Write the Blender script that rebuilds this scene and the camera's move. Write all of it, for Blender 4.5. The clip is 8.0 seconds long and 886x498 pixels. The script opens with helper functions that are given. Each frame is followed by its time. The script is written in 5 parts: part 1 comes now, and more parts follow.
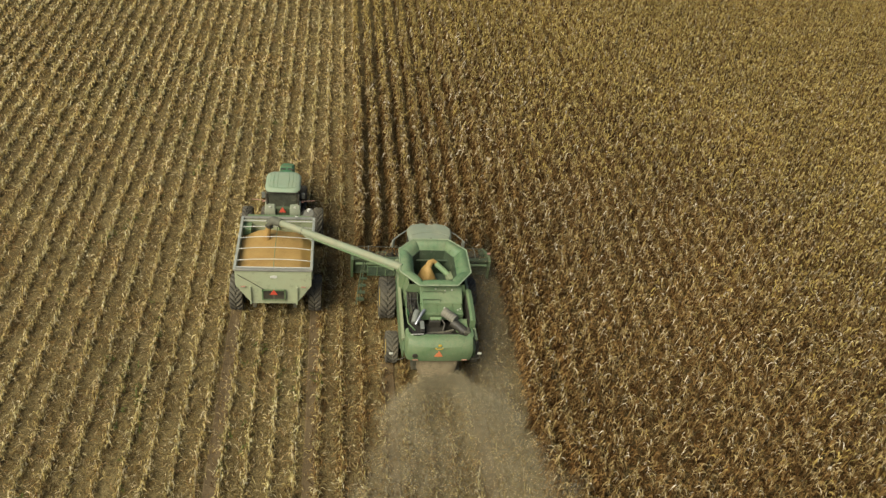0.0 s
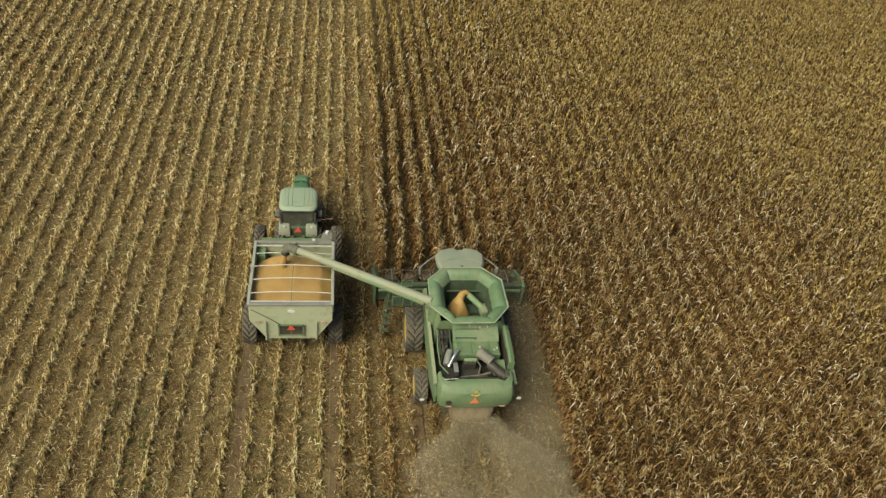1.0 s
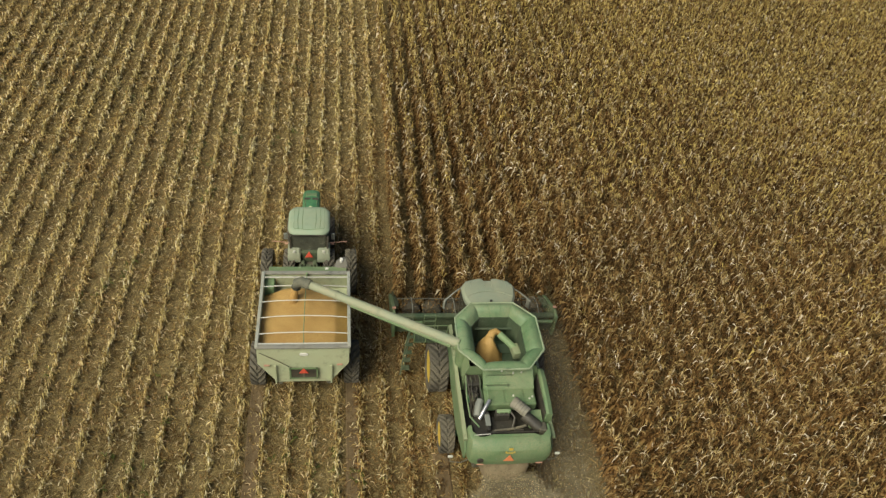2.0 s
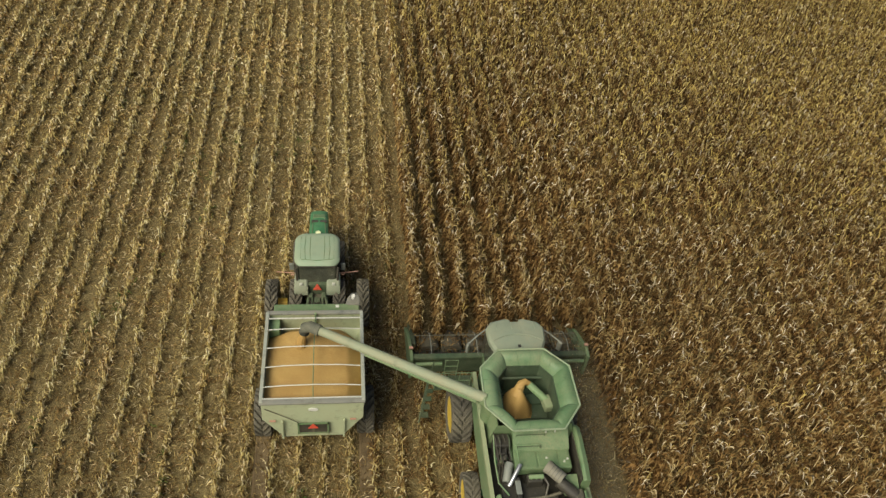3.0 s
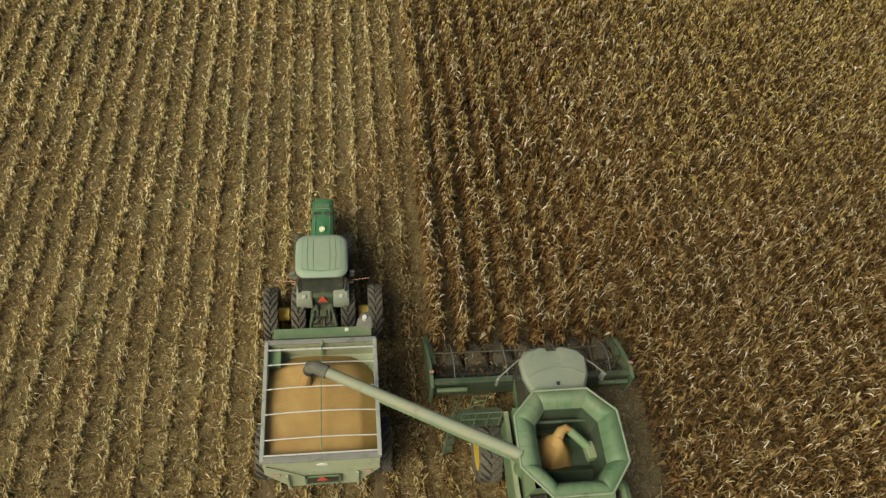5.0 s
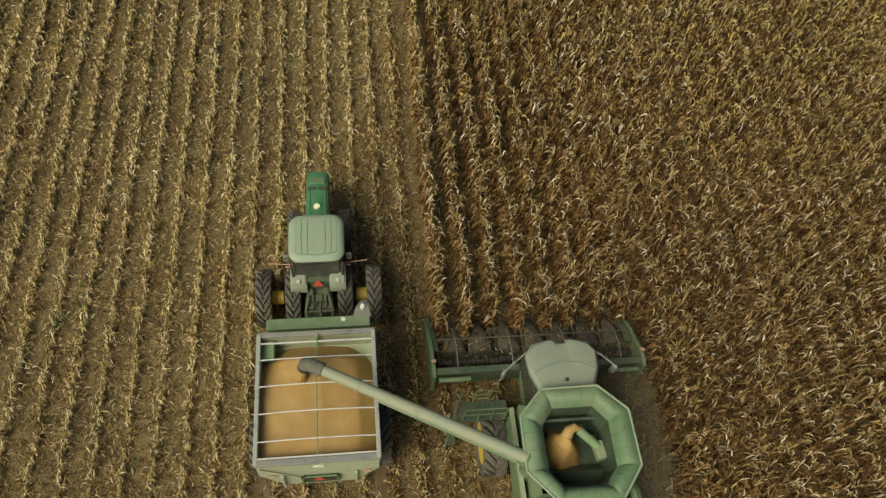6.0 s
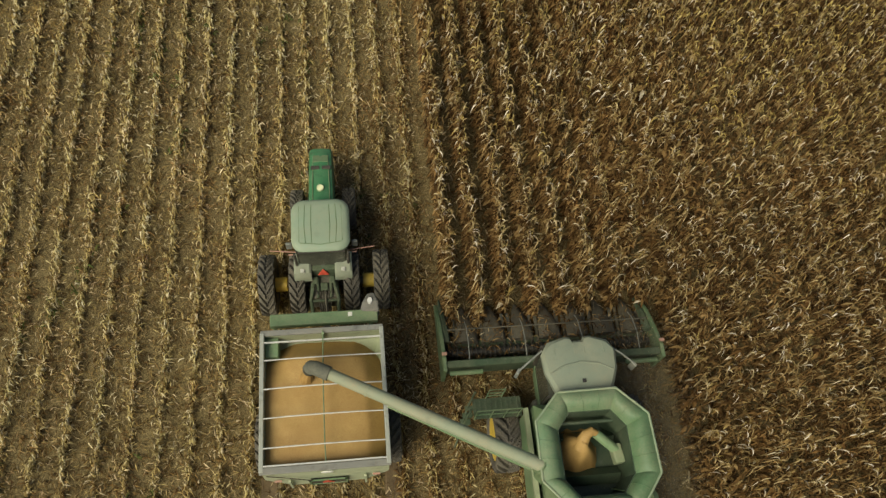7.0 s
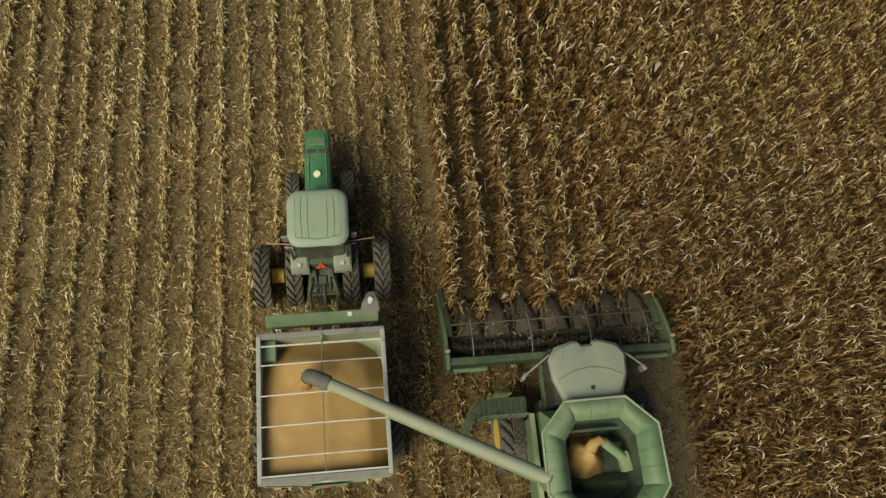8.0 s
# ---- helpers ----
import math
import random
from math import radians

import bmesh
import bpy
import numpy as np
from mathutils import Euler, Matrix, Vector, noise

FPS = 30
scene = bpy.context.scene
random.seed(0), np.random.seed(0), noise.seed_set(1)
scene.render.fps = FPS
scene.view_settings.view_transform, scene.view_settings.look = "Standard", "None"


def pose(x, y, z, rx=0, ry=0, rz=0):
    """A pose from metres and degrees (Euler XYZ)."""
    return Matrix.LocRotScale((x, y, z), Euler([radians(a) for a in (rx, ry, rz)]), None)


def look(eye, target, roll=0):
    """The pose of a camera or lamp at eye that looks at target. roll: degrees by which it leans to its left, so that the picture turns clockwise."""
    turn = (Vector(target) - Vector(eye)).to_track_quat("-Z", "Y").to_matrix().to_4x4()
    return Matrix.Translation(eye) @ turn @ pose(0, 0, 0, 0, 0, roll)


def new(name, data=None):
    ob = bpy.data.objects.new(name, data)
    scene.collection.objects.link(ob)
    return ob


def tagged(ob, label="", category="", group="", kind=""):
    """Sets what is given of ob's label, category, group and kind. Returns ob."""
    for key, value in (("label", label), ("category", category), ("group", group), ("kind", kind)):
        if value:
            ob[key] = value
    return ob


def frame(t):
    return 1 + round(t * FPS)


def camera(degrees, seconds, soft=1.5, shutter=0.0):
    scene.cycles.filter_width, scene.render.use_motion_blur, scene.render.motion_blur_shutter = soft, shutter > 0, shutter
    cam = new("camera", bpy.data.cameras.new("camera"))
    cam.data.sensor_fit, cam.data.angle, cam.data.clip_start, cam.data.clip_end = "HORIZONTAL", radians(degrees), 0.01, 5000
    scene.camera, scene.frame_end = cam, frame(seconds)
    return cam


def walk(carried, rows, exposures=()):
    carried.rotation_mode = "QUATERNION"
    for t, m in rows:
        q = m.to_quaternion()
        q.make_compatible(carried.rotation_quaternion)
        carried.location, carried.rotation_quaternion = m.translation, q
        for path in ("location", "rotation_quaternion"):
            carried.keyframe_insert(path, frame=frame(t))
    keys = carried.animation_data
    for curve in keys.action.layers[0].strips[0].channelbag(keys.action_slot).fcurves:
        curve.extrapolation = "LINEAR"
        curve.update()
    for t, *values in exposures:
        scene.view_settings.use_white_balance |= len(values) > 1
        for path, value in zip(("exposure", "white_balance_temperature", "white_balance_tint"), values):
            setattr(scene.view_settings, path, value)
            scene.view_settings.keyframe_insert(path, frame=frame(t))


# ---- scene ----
# The camera drifts forward over a maize harvest and tips down. x right, y along the rows, z up from the ground.
cam = camera(59.95, 8.0, soft=1.4)
walk(cam, [
    (0, pose(-3.809, -24.262, 21.956, 50.716, -6.083, -5.654)),
    (0.5, pose(-4.157, -22.543, 21.799, 49.664, -5.999, -5.622)),
    (1, pose(-4.544, -20.857, 21.731, 48.628, -5.929, -5.601)),
    (1.5, pose(-4.782, -19.221, 21.570, 47.667, -5.785, -5.588)),
    (3, pose(-5.196, -14.357, 21.043, 44.492, -5.418, -5.390)),
    (3.5, pose(-5.264, -12.906, 21.045, 43.249, -5.335, -5.412)),
    (4, pose(-5.278, -11.615, 20.925, 41.372, -5.282, -5.404)),
    (4.5, pose(-5.264, -10.371, 20.851, 38.670, -5.001, -5.390)),
    (6, pose(-4.942, -7.374, 20.430, 30.785, -4.544, -5.304)),
    (6.5, pose(-4.921, -6.388, 20.338, 28.038, -4.362, -5.238)),
    (7, pose(-4.901, -5.403, 20.263, 25.161, -4.180, -5.205)),
    (7.5, pose(-4.852, -4.451, 20.191, 22.298, -4.189, -5.145)),
    (8, pose(-4.787, -3.414, 20.103, 19.397, -4.196, -5.088)),
], exposures=[(0, 0.24), (8, -0.13)])

# ---- world and sun: hazy sun behind and to the left of the camera's way ----
SUN_FROM = Vector((-0.64, -0.56, 0.88)).normalized()
world = bpy.data.worlds.new("world")
scene.world = world
world.use_nodes = True
wn = world.node_tree.nodes
sky = wn.new("ShaderNodeTexSky")
sky.sky_type = "NISHITA"
sky.sun_disc = False
sky.sun_elevation = math.asin(SUN_FROM.z)
sky.sun_rotation = math.atan2(SUN_FROM.x, SUN_FROM.y)
sky.dust_density = 4.0
world.node_tree.links.new(sky.outputs[0], wn["Background"].inputs[0])
wn["Background"].inputs[1].default_value = 0.078
sun_data = bpy.data.lights.new("sun", "SUN")
sun_data.energy, sun_data.angle, sun_data.color = 4.1, radians(40), (1.0, 0.955, 0.80)
sun = new("sun", sun_data)
sun.matrix_world = look(SUN_FROM * 60, (0, 0, 0))

# ---- materials ----


def material(name, rough=0.6, metal=0.0, spec=0.4):
    m = bpy.data.materials.new(name)
    m.use_nodes = True
    b = m.node_tree.nodes["Principled BSDF"]
    b.inputs["Roughness"].default_value = rough
    b.inputs["Metallic"].default_value = metal
    b.inputs["Specular IOR Level"].default_value = spec
    return m, m.node_tree.nodes, m.node_tree.links, b


def noise_node(nodes, links, scale, detail=5, rough=0.6, coord="Object"):
    c = nodes.new("ShaderNodeTexCoord")
    n = nodes.new("ShaderNodeTexNoise")
    n.inputs["Scale"].default_value, n.inputs["Detail"].default_value, n.inputs["Roughness"].default_value = scale, detail, rough
    links.new(c.outputs[coord], n.inputs["Vector"])
    return n


def ramp_node(nodes, links, src, stops):
    r = nodes.new("ShaderNodeValToRGB")
    while len(r.color_ramp.elements) < len(stops):
        r.color_ramp.elements.new(0.5)
    for e, (p, c) in zip(r.color_ramp.elements, stops):
        e.position, e.color = p, (*c, 1)
    links.new(src, r.inputs[0])
    return r


def mix_node(nodes, links, fac, a, b, kind="MIX"):
    m = nodes.new("ShaderNodeMix")
    m.data_type, m.blend_type = "RGBA", kind
    for sock, v in ((m.inputs[0], fac), (m.inputs[6], a), (m.inputs[7], b)):
        if isinstance(v, (int, float)):
            sock.default_value = v
        elif isinstance(v, tuple):
            sock.default_value = (*v, 1)
        else:
            links.new(v, sock)
    return m.outputs[2]


def bump(nodes, links, bsdf, src, strength, dist):
    b = nodes.new("ShaderNodeBump")
    b.inputs["Strength"].default_value, b.inputs["Distance"].default_value = strength, dist
    links.new(src, b.inputs["Height"])
    links.new(b.outputs[0], bsdf.inputs["Normal"])


DUST = (0.30, 0.255, 0.15)


def painted(name, colour, dust=0.35, rough=0.45, metal=0.0, wear=0.55):
    """Paint or metal that has weathered: faded patches, a broad dust film, blotches, streaks and fine speckle."""
    m, n, l, b = material(name, rough, metal)
    broad = noise_node(n, l, 1.1, 6, 0.65)
    blotch = noise_node(n, l, 4.5, 7, 0.7)
    fine = noise_node(n, l, 26, 5, 0.7)
    faded = tuple(min(1.0, 0.72 * c + 0.08) for c in colour)
    worn = tuple(wear * c for c in colour)
    fade = ramp_node(n, l, blotch.outputs[0], [(0.32, worn), (0.47, colour), (0.60, colour), (0.76, faded)])
    r1 = ramp_node(n, l, broad.outputs[0], [(0.30, (dust * 0.25,) * 3), (0.72, (min(1, dust * 1.7),) * 3)])
    r2 = ramp_node(n, l, fine.outputs[0], [(0.32, (0.35,) * 3), (0.66, (1.0,) * 3)])
    r3 = ramp_node(n, l, blotch.outputs[1], [(0.25, (0.55,) * 3), (0.75, (1.0,) * 3)])
    fac = mix_node(n, l, 1.0, r1.outputs[0], r2.outputs[0], "MULTIPLY")
    fac = mix_node(n, l, 1.0, fac, r3.outputs[0], "MULTIPLY")
    l.new(mix_node(n, l, fac, fade.outputs[0], DUST), b.inputs["Base Color"])
    rr = n.new("ShaderNodeMapRange")
    rr.inputs["To Min"].default_value, rr.inputs["To Max"].default_value = rough, 0.92
    l.new(fac, rr.inputs[0])
    l.new(rr.outputs[0], b.inputs["Roughness"])
    bump(n, l, b, blotch.outputs[0], 0.25, 0.015)
    return m


# tank green darkened for the hollow: part of its shade is in the colour
TANK_INSIDE = painted("tank_shaded_green", (0.020, 0.048, 0.025), 0.18)
GREEN = painted("green_paint", (0.072, 0.152, 0.062), 0.42, 0.45, 0.0, 0.7)
GREEN_PALE = painted("sun_faded_green_paint", (0.125, 0.245, 0.108), 0.50, 0.45, 0.0, 0.75)
GREEN_DEEP = painted("deep_green_paint", (0.02, 0.15, 0.055), 0.22, 0.35)
CART_GREEN = painted("cart_green_paint", (0.35, 0.395, 0.24), 0.40, 0.5, 0.0, 0.72)
ROOF_GREY = painted("dusty_roof_plastic", (0.175, 0.215, 0.150), 0.45, 0.6, 0.0, 0.88)
TRACTOR_ROOF = painted("faded_green_roof", (0.21, 0.29, 0.19), 0.42, 0.55, 0.0, 0.88)
GREY = painted("grey_steel", (0.20, 0.22, 0.19), 0.35, 0.5, 0.3)
RIM_GREY = painted("worn_galvanised_rim", (0.33, 0.35, 0.29), 0.35, 0.5, 0.2)
END_GREY = painted("dusty_dark_cap", (0.17, 0.175, 0.15), 0.34, 0.7)
BLACK = painted("black_plastic", (0.018, 0.018, 0.016), 0.20, 0.5)
DARK = painted("dark_machinery", (0.03, 0.033, 0.025), 0.40, 0.6)
# near-black; also stands for shade under the tank rim and inside the corn head
BAY = painted("oily_shaded_black_steel", (0.013, 0.013, 0.011), 0.14, 0.55)
HEADER_DARK = painted("crop_dusted_poly", (0.036, 0.034, 0.024), 0.34, 0.85)
AUGER_GREEN = painted("dust_bleached_green", (0.20, 0.245, 0.155), 0.60, 0.6, 0.0, 0.75)
BOOT = painted("dusty_rubber", (0.055, 0.065, 0.05), 0.35, 0.8)
CHROME = painted("exhaust_steel", (0.5, 0.5, 0.48), 0.10, 0.3, 0.9)
YELLOW = painted("yellow_paint", (0.55, 0.38, 0.035), 0.28)
WHITE = painted("white_paint", (0.62, 0.62, 0.55), 0.35)
BOW = painted("galvanised_bow", (0.50, 0.50, 0.43), 0.2, 0.5)
ORANGE = painted("orange_reflector", (0.62, 0.17, 0.055), 0.30)
RED = painted("red_reflector", (0.55, 0.06, 0.03), 0.18)
PINK = painted("faded_red_reflector", (0.40, 0.20, 0.14), 0.40)
HEAD_GREEN = painted("dust_caked_green", (0.028, 0.058, 0.026), 0.26, 0.8)
RAIL = painted("chaff_dusted_rail", (0.16, 0.215, 0.11), 0.48, 0.8, 0.0, 0.7)
TANK_GREEN = painted("tank_panel_green", (0.056, 0.140, 0.056), 0.38, 0.5, 0.0, 0.75)
TANK_PALE = painted("tank_panel_pale_green", (0.085, 0.175, 0.080), 0.46, 0.5, 0.0, 0.75)
RAIL_GREEN = painted("dust_bleached_rim", (0.19, 0.27, 0.16), 0.50, 0.7)
RUBBER = painted("tyre_rubber", (0.034, 0.033, 0.029), 0.36, 0.9)
TAN = painted("chaff_covered_steel", (0.12, 0.09, 0.048), 0.35, 0.9)
SLATE = painted("dark_grey_sheet", (0.065, 0.07, 0.065), 0.30, 0.6)
CANISTER = painted("dusty_grey_canister", (0.13, 0.13, 0.105), 0.45, 0.7)
LAMP = painted("lamp_lens", (0.45, 0.46, 0.38), 0.30, 0.3)

DOME = painted("receiver_dome", (0.72, 0.74, 0.42), 0.08, 0.35)
GLASS = painted("tinted_glass", (0.024, 0.032, 0.026), 0.24, 0.08)


def leaf_material(name, stops, broad_amount, coord_scale=0.12, ruddy=0.5, mid_scale=1.6):
    """Dry leaf: one tint a leaf, plants that differ from their neighbours, riper and greyer patches over metres, fibre along it."""
    m, n, l, b = material(name, 0.85, 0.0, 0.08)
    geo = n.new("ShaderNodeNewGeometry")
    base = ramp_node(n, l, geo.outputs["Random Per Island"], stops)
    broad = noise_node(n, l, coord_scale, 4, 0.6)
    patch = ramp_node(n, l, broad.outputs[0], [(0.3, (1 - broad_amount,) * 3), (0.7, (1.0, 0.98, 0.94))])
    plant = noise_node(n, l, mid_scale, 3, 0.65)
    tone = ramp_node(n, l, plant.outputs[0], [(0.30, (0.66, 0.63, 0.60)), (0.48, (0.96, 0.96, 0.96)), (0.68, (1.20, 1.20, 1.22))])
    rust = noise_node(n, l, mid_scale * 0.55, 4, 0.6)
    red = ramp_node(n, l, rust.outputs[1], [(0.42, (1.0, 1.0, 1.0)), (0.66, (1.0, 1.0 - 0.30 * ruddy, 1.0 - 0.45 * ruddy))])
    fine = noise_node(n, l, 9, 4, 0.7)
    spot = ramp_node(n, l, fine.outputs[0], [(0.3, (0.62, 0.58, 0.52)), (0.6, (1.0, 1.0, 1.0))])
    c = mix_node(n, l, 1.0, base.outputs[0], patch.outputs[0], "MULTIPLY")
    c = mix_node(n, l, 1.0, c, tone.outputs[0], "MULTIPLY")
    c = mix_node(n, l, 1.0, c, red.outputs[0], "MULTIPLY")
    c = mix_node(n, l, 1.0, c, spot.outputs[0], "MULTIPLY")
    l.new(c, b.inputs["Base Color"])
    thin = n.new("ShaderNodeBsdfTranslucent")
    l.new(c, thin.inputs["Color"])
    both = n.new("ShaderNodeMixShader")
    both.inputs[0].default_value = 0.22
    l.new(b.outputs[0], both.inputs[1])
    l.new(thin.outputs[0], both.inputs[2])
    l.new(both.outputs[0], n["Material Output"].inputs["Surface"])
    return m


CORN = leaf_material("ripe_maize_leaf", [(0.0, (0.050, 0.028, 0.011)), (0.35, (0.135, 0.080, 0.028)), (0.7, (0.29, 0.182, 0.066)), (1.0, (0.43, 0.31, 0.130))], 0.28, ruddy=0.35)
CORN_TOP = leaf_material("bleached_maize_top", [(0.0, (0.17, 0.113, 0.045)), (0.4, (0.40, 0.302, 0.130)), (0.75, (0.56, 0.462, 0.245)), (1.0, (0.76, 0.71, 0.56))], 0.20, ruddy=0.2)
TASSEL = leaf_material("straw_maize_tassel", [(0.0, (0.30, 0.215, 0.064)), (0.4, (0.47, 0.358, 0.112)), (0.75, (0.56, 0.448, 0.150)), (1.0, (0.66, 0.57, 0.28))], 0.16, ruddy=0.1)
STUBBLE = leaf_material("maize_stubble", [(0.0, (0.26, 0.185, 0.066)), (0.25, (0.48, 0.395, 0.150)), (0.65, (0.66, 0.575, 0.262)), (1.0, (0.80, 0.74, 0.50))], 0.20, ruddy=0.4)
LITTER = leaf_material("trampled_residue", [(0.0, (0.068, 0.041, 0.016)), (0.40, (0.19, 0.127, 0.047)), (0.75, (0.37, 0.275, 0.108)), (1.0, (0.76, 0.68, 0.44))], 0.30, ruddy=0.7)
LITTER_PALE = leaf_material("dry_straw_litter", [(0.0, (0.125, 0.084, 0.029)), (0.4, (0.27, 0.204, 0.070)), (0.75, (0.46, 0.370, 0.147)), (1.0, (0.78, 0.70, 0.44))], 0.22, ruddy=0.45)
WEED = leaf_material("field_weed", [(0.0, (0.06, 0.09, 0.02)), (1.0, (0.16, 0.20, 0.06))], 0.2)

soil, n, l, b = material("field_soil", 0.95, 0.0, 0.15)
a1, a2, a3 = noise_node(n, l, 0.25, 5), noise_node(n, l, 3.0, 8, 0.7), noise_node(n, l, 28, 6, 0.75)
c1 = ramp_node(n, l, a1.outputs[0], [(0.3, (0.104, 0.080, 0.035)), (0.7, (0.165, 0.132, 0.058))])
c2 = ramp_node(n, l, a2.outputs[0], [(0.30, (0.55, 0.52, 0.48)), (0.65, (1.15, 1.12, 1.02))])
c3 = ramp_node(n, l, a3.outputs[0], [(0.49, (0.0, 0.0, 0.0)), (0.58, (0.80, 0.80, 0.80))])
a4 = noise_node(n, l, 11, 6, 0.75)
c4 = ramp_node(n, l, a4.outputs[0], [(0.36, (0.35, 0.32, 0.28)), (0.50, (1.0, 1.0, 1.0))])
cc = mix_node(n, l, 1.0, c1.outputs[0], c2.outputs[0], "MULTIPLY")
cc = mix_node(n, l, c3.outputs[0], cc, (0.30, 0.225, 0.102))
cc = mix_node(n, l, 1.0, cc, c4.outputs[0], "MULTIPLY")
l.new(cc, b.inputs["Base Color"])
bump(n, l, b, a2.outputs[0], 0.7, 0.08)
SOIL = soil

packed, n, l, b = material("packed_wheel_track", 0.9, 0.0, 0.2)
a1, a2 = noise_node(n, l, 1.5, 6), noise_node(n, l, 20, 6, 0.7)
c1 = ramp_node(n, l, a1.outputs[0], [(0.3, (0.10, 0.071, 0.038)), (0.7, (0.16, 0.117, 0.062))])
c2 = ramp_node(n, l, a2.outputs[0], [(0.35, (0.75, 0.74, 0.7)), (0.65, (1.1, 1.08, 1.0))])
l.new(mix_node(n, l, 1.0, c1.outputs[0], c2.outputs[0], "MULTIPLY"), b.inputs["Base Color"])
bump(n, l, b, a2.outputs[0], 0.5, 0.03)
PACKED = packed

grain, n, l, b = material("maize_kernels", 0.6, 0.0, 0.3)
a1, a2 = noise_node(n, l, 1.2, 4), noise_node(n, l, 60, 3, 0.6)
c1 = ramp_node(n, l, a1.outputs[0], [(0.3, (0.33, 0.202, 0.066)), (0.7, (0.42, 0.278, 0.096))])
c2 = ramp_node(n, l, a2.outputs[0], [(0.3, (0.7, 0.66, 0.58)), (0.7, (1.1, 1.1, 1.05))])
l.new(mix_node(n, l, 1.0, c1.outputs[0], c2.outputs[0], "MULTIPLY"), b.inputs["Base Color"])
bump(n, l, b, a2.outputs[0], 0.5, 0.01)
GRAIN = grain

dusty, n, l, b = material("harvest_dust", 1.0, 0.0, 0.0)
a1 = noise_node(n, l, 0.8, 3)
c1 = ramp_node(n, l, a1.outputs[0], [(0.3, (0.50, 0.430, 0.265)), (0.7, (0.62, 0.545, 0.350))])
l.new(c1.outputs[0], b.inputs["Base Color"])
thin = n.new("ShaderNodeBsdfTransparent")
both = n.new("ShaderNodeMixShader")
both.inputs[0].default_value = 0.21
haze = n.new("ShaderNodeBsdfTranslucent")
l.new(c1.outputs[0], haze.inputs["Color"])
half = n.new("ShaderNodeMixShader")
half.inputs[0].default_value = 0.5
l.new(b.outputs[0], half.inputs[1])
l.new(haze.outputs[0], half.inputs[2])
l.new(thin.outputs[0], both.inputs[1])
l.new(half.outputs[0], both.inputs[2])
l.new(both.outputs[0], n["Material Output"].inputs["Surface"])
DUSTY = dusty

# ---- builders ----
# The plan is drawn in units of which 0.901 make one 0.762 m crop row.
UNIT = 0.846
ORIGIN = {}


def thing(name, at, label, category, group=""):
    ob = new(name)
    ob.empty_display_size = 0.3
    ob.location = Vector(at) * UNIT
    ORIGIN[ob.name] = Vector(at)
    return tagged(ob, label, category, group)


def part(name, bm, mat, parent, label="", smooth=False):
    """One bmesh, in world places, as one mesh under a thing or a part."""
    o = ORIGIN[parent.name]
    bmesh.ops.recalc_face_normals(bm, faces=bm.faces)
    bm.transform(Matrix.Scale(UNIT, 4) @ Matrix.Translation(-o))
    me = bpy.data.meshes.new(name)
    bm.to_mesh(me)
    bm.free()
    me.materials.append(mat)
    if smooth:
        for p in me.polygons:
            p.use_smooth = True
        me.set_sharp_from_angle(angle=radians(35))
    ob = new(name, me)
    ob.parent = parent
    ORIGIN[ob.name] = o
    return tagged(ob, label)


def box(bm, x0, x1, y0, y1, z0, z1, bevel=0.0, turn=None):
    m = Matrix.Translation(((x0 + x1) / 2, (y0 + y1) / 2, (z0 + z1) / 2))
    if turn:
        m = m @ Euler([radians(a) for a in turn]).to_matrix().to_4x4()
    m = m @ Matrix.Diagonal((abs(x1 - x0), abs(y1 - y0), abs(z1 - z0), 1))
    vs = bmesh.ops.create_cube(bm, size=1, matrix=m)["verts"]
    if bevel:
        es = list({e for v in vs for e in v.link_edges})
        bmesh.ops.bevel(bm, geom=es, offset=bevel, segments=2, affect="EDGES", profile=0.5)
    return bm


def loft(bm, rings, cap=True, close=False):
    rv = [[bm.verts.new(p) for p in r] for r in rings]
    k = len(rv[0])
    pairs = list(zip(rv, rv[1:])) + ([(rv[-1], rv[0])] if close else [])
    for a, c in pairs:
        for i in range(k):
            bm.faces.new((a[i], a[(i + 1) % k], c[(i + 1) % k], c[i]))
    if cap and not close:
        bm.faces.new(rv[0][::-1])
        bm.faces.new(rv[-1])
    return bm


def tube(bm, points, r, n=8, r_end=None):
    """A round bar along points."""
    pts = [Vector(p) for p in points]
    rings = []
    for i, p in enumerate(pts):
        d = (pts[min(i + 1, len(pts) - 1)] - pts[max(i - 1, 0)]).normalized()
        u = d.cross(Vector((0, 0, 1)) if abs(d.z) < 0.9 else Vector((1, 0, 0))).normalized()
        v = d.cross(u)
        rr = r if r_end is None else r + (r_end - r) * i / (len(pts) - 1)
        rings.append([p + rr * (math.cos(2 * math.pi * k / n) * u + math.sin(2 * math.pi * k / n) * v) for k in range(n)])
    return loft(bm, rings)


def plate(bm, pts, thick):
    """A flat polygon given thickness along its normal."""
    ps = [Vector(p) for p in pts]
    nrm = (ps[1] - ps[0]).cross(ps[2] - ps[0]).normalized()
    return loft(bm, [[p - nrm * thick / 2 for p in ps], [p + nrm * thick / 2 for p in ps]])


def rounded(x0, x1, y0, y1, r, z, seg=5):
    """A ring: rectangle with round corners at height z."""
    out = []
    for cx, cy, a0 in ((x1 - r, y1 - r, 0), (x0 + r, y1 - r, 90), (x0 + r, y0 + r, 180), (x1 - r, y0 + r, 270)):
        for i in range(seg):
            a = radians(a0 + 90 * i / (seg - 1))
            out.append((cx + r * math.cos(a), cy + r * math.sin(a), z))
    return out


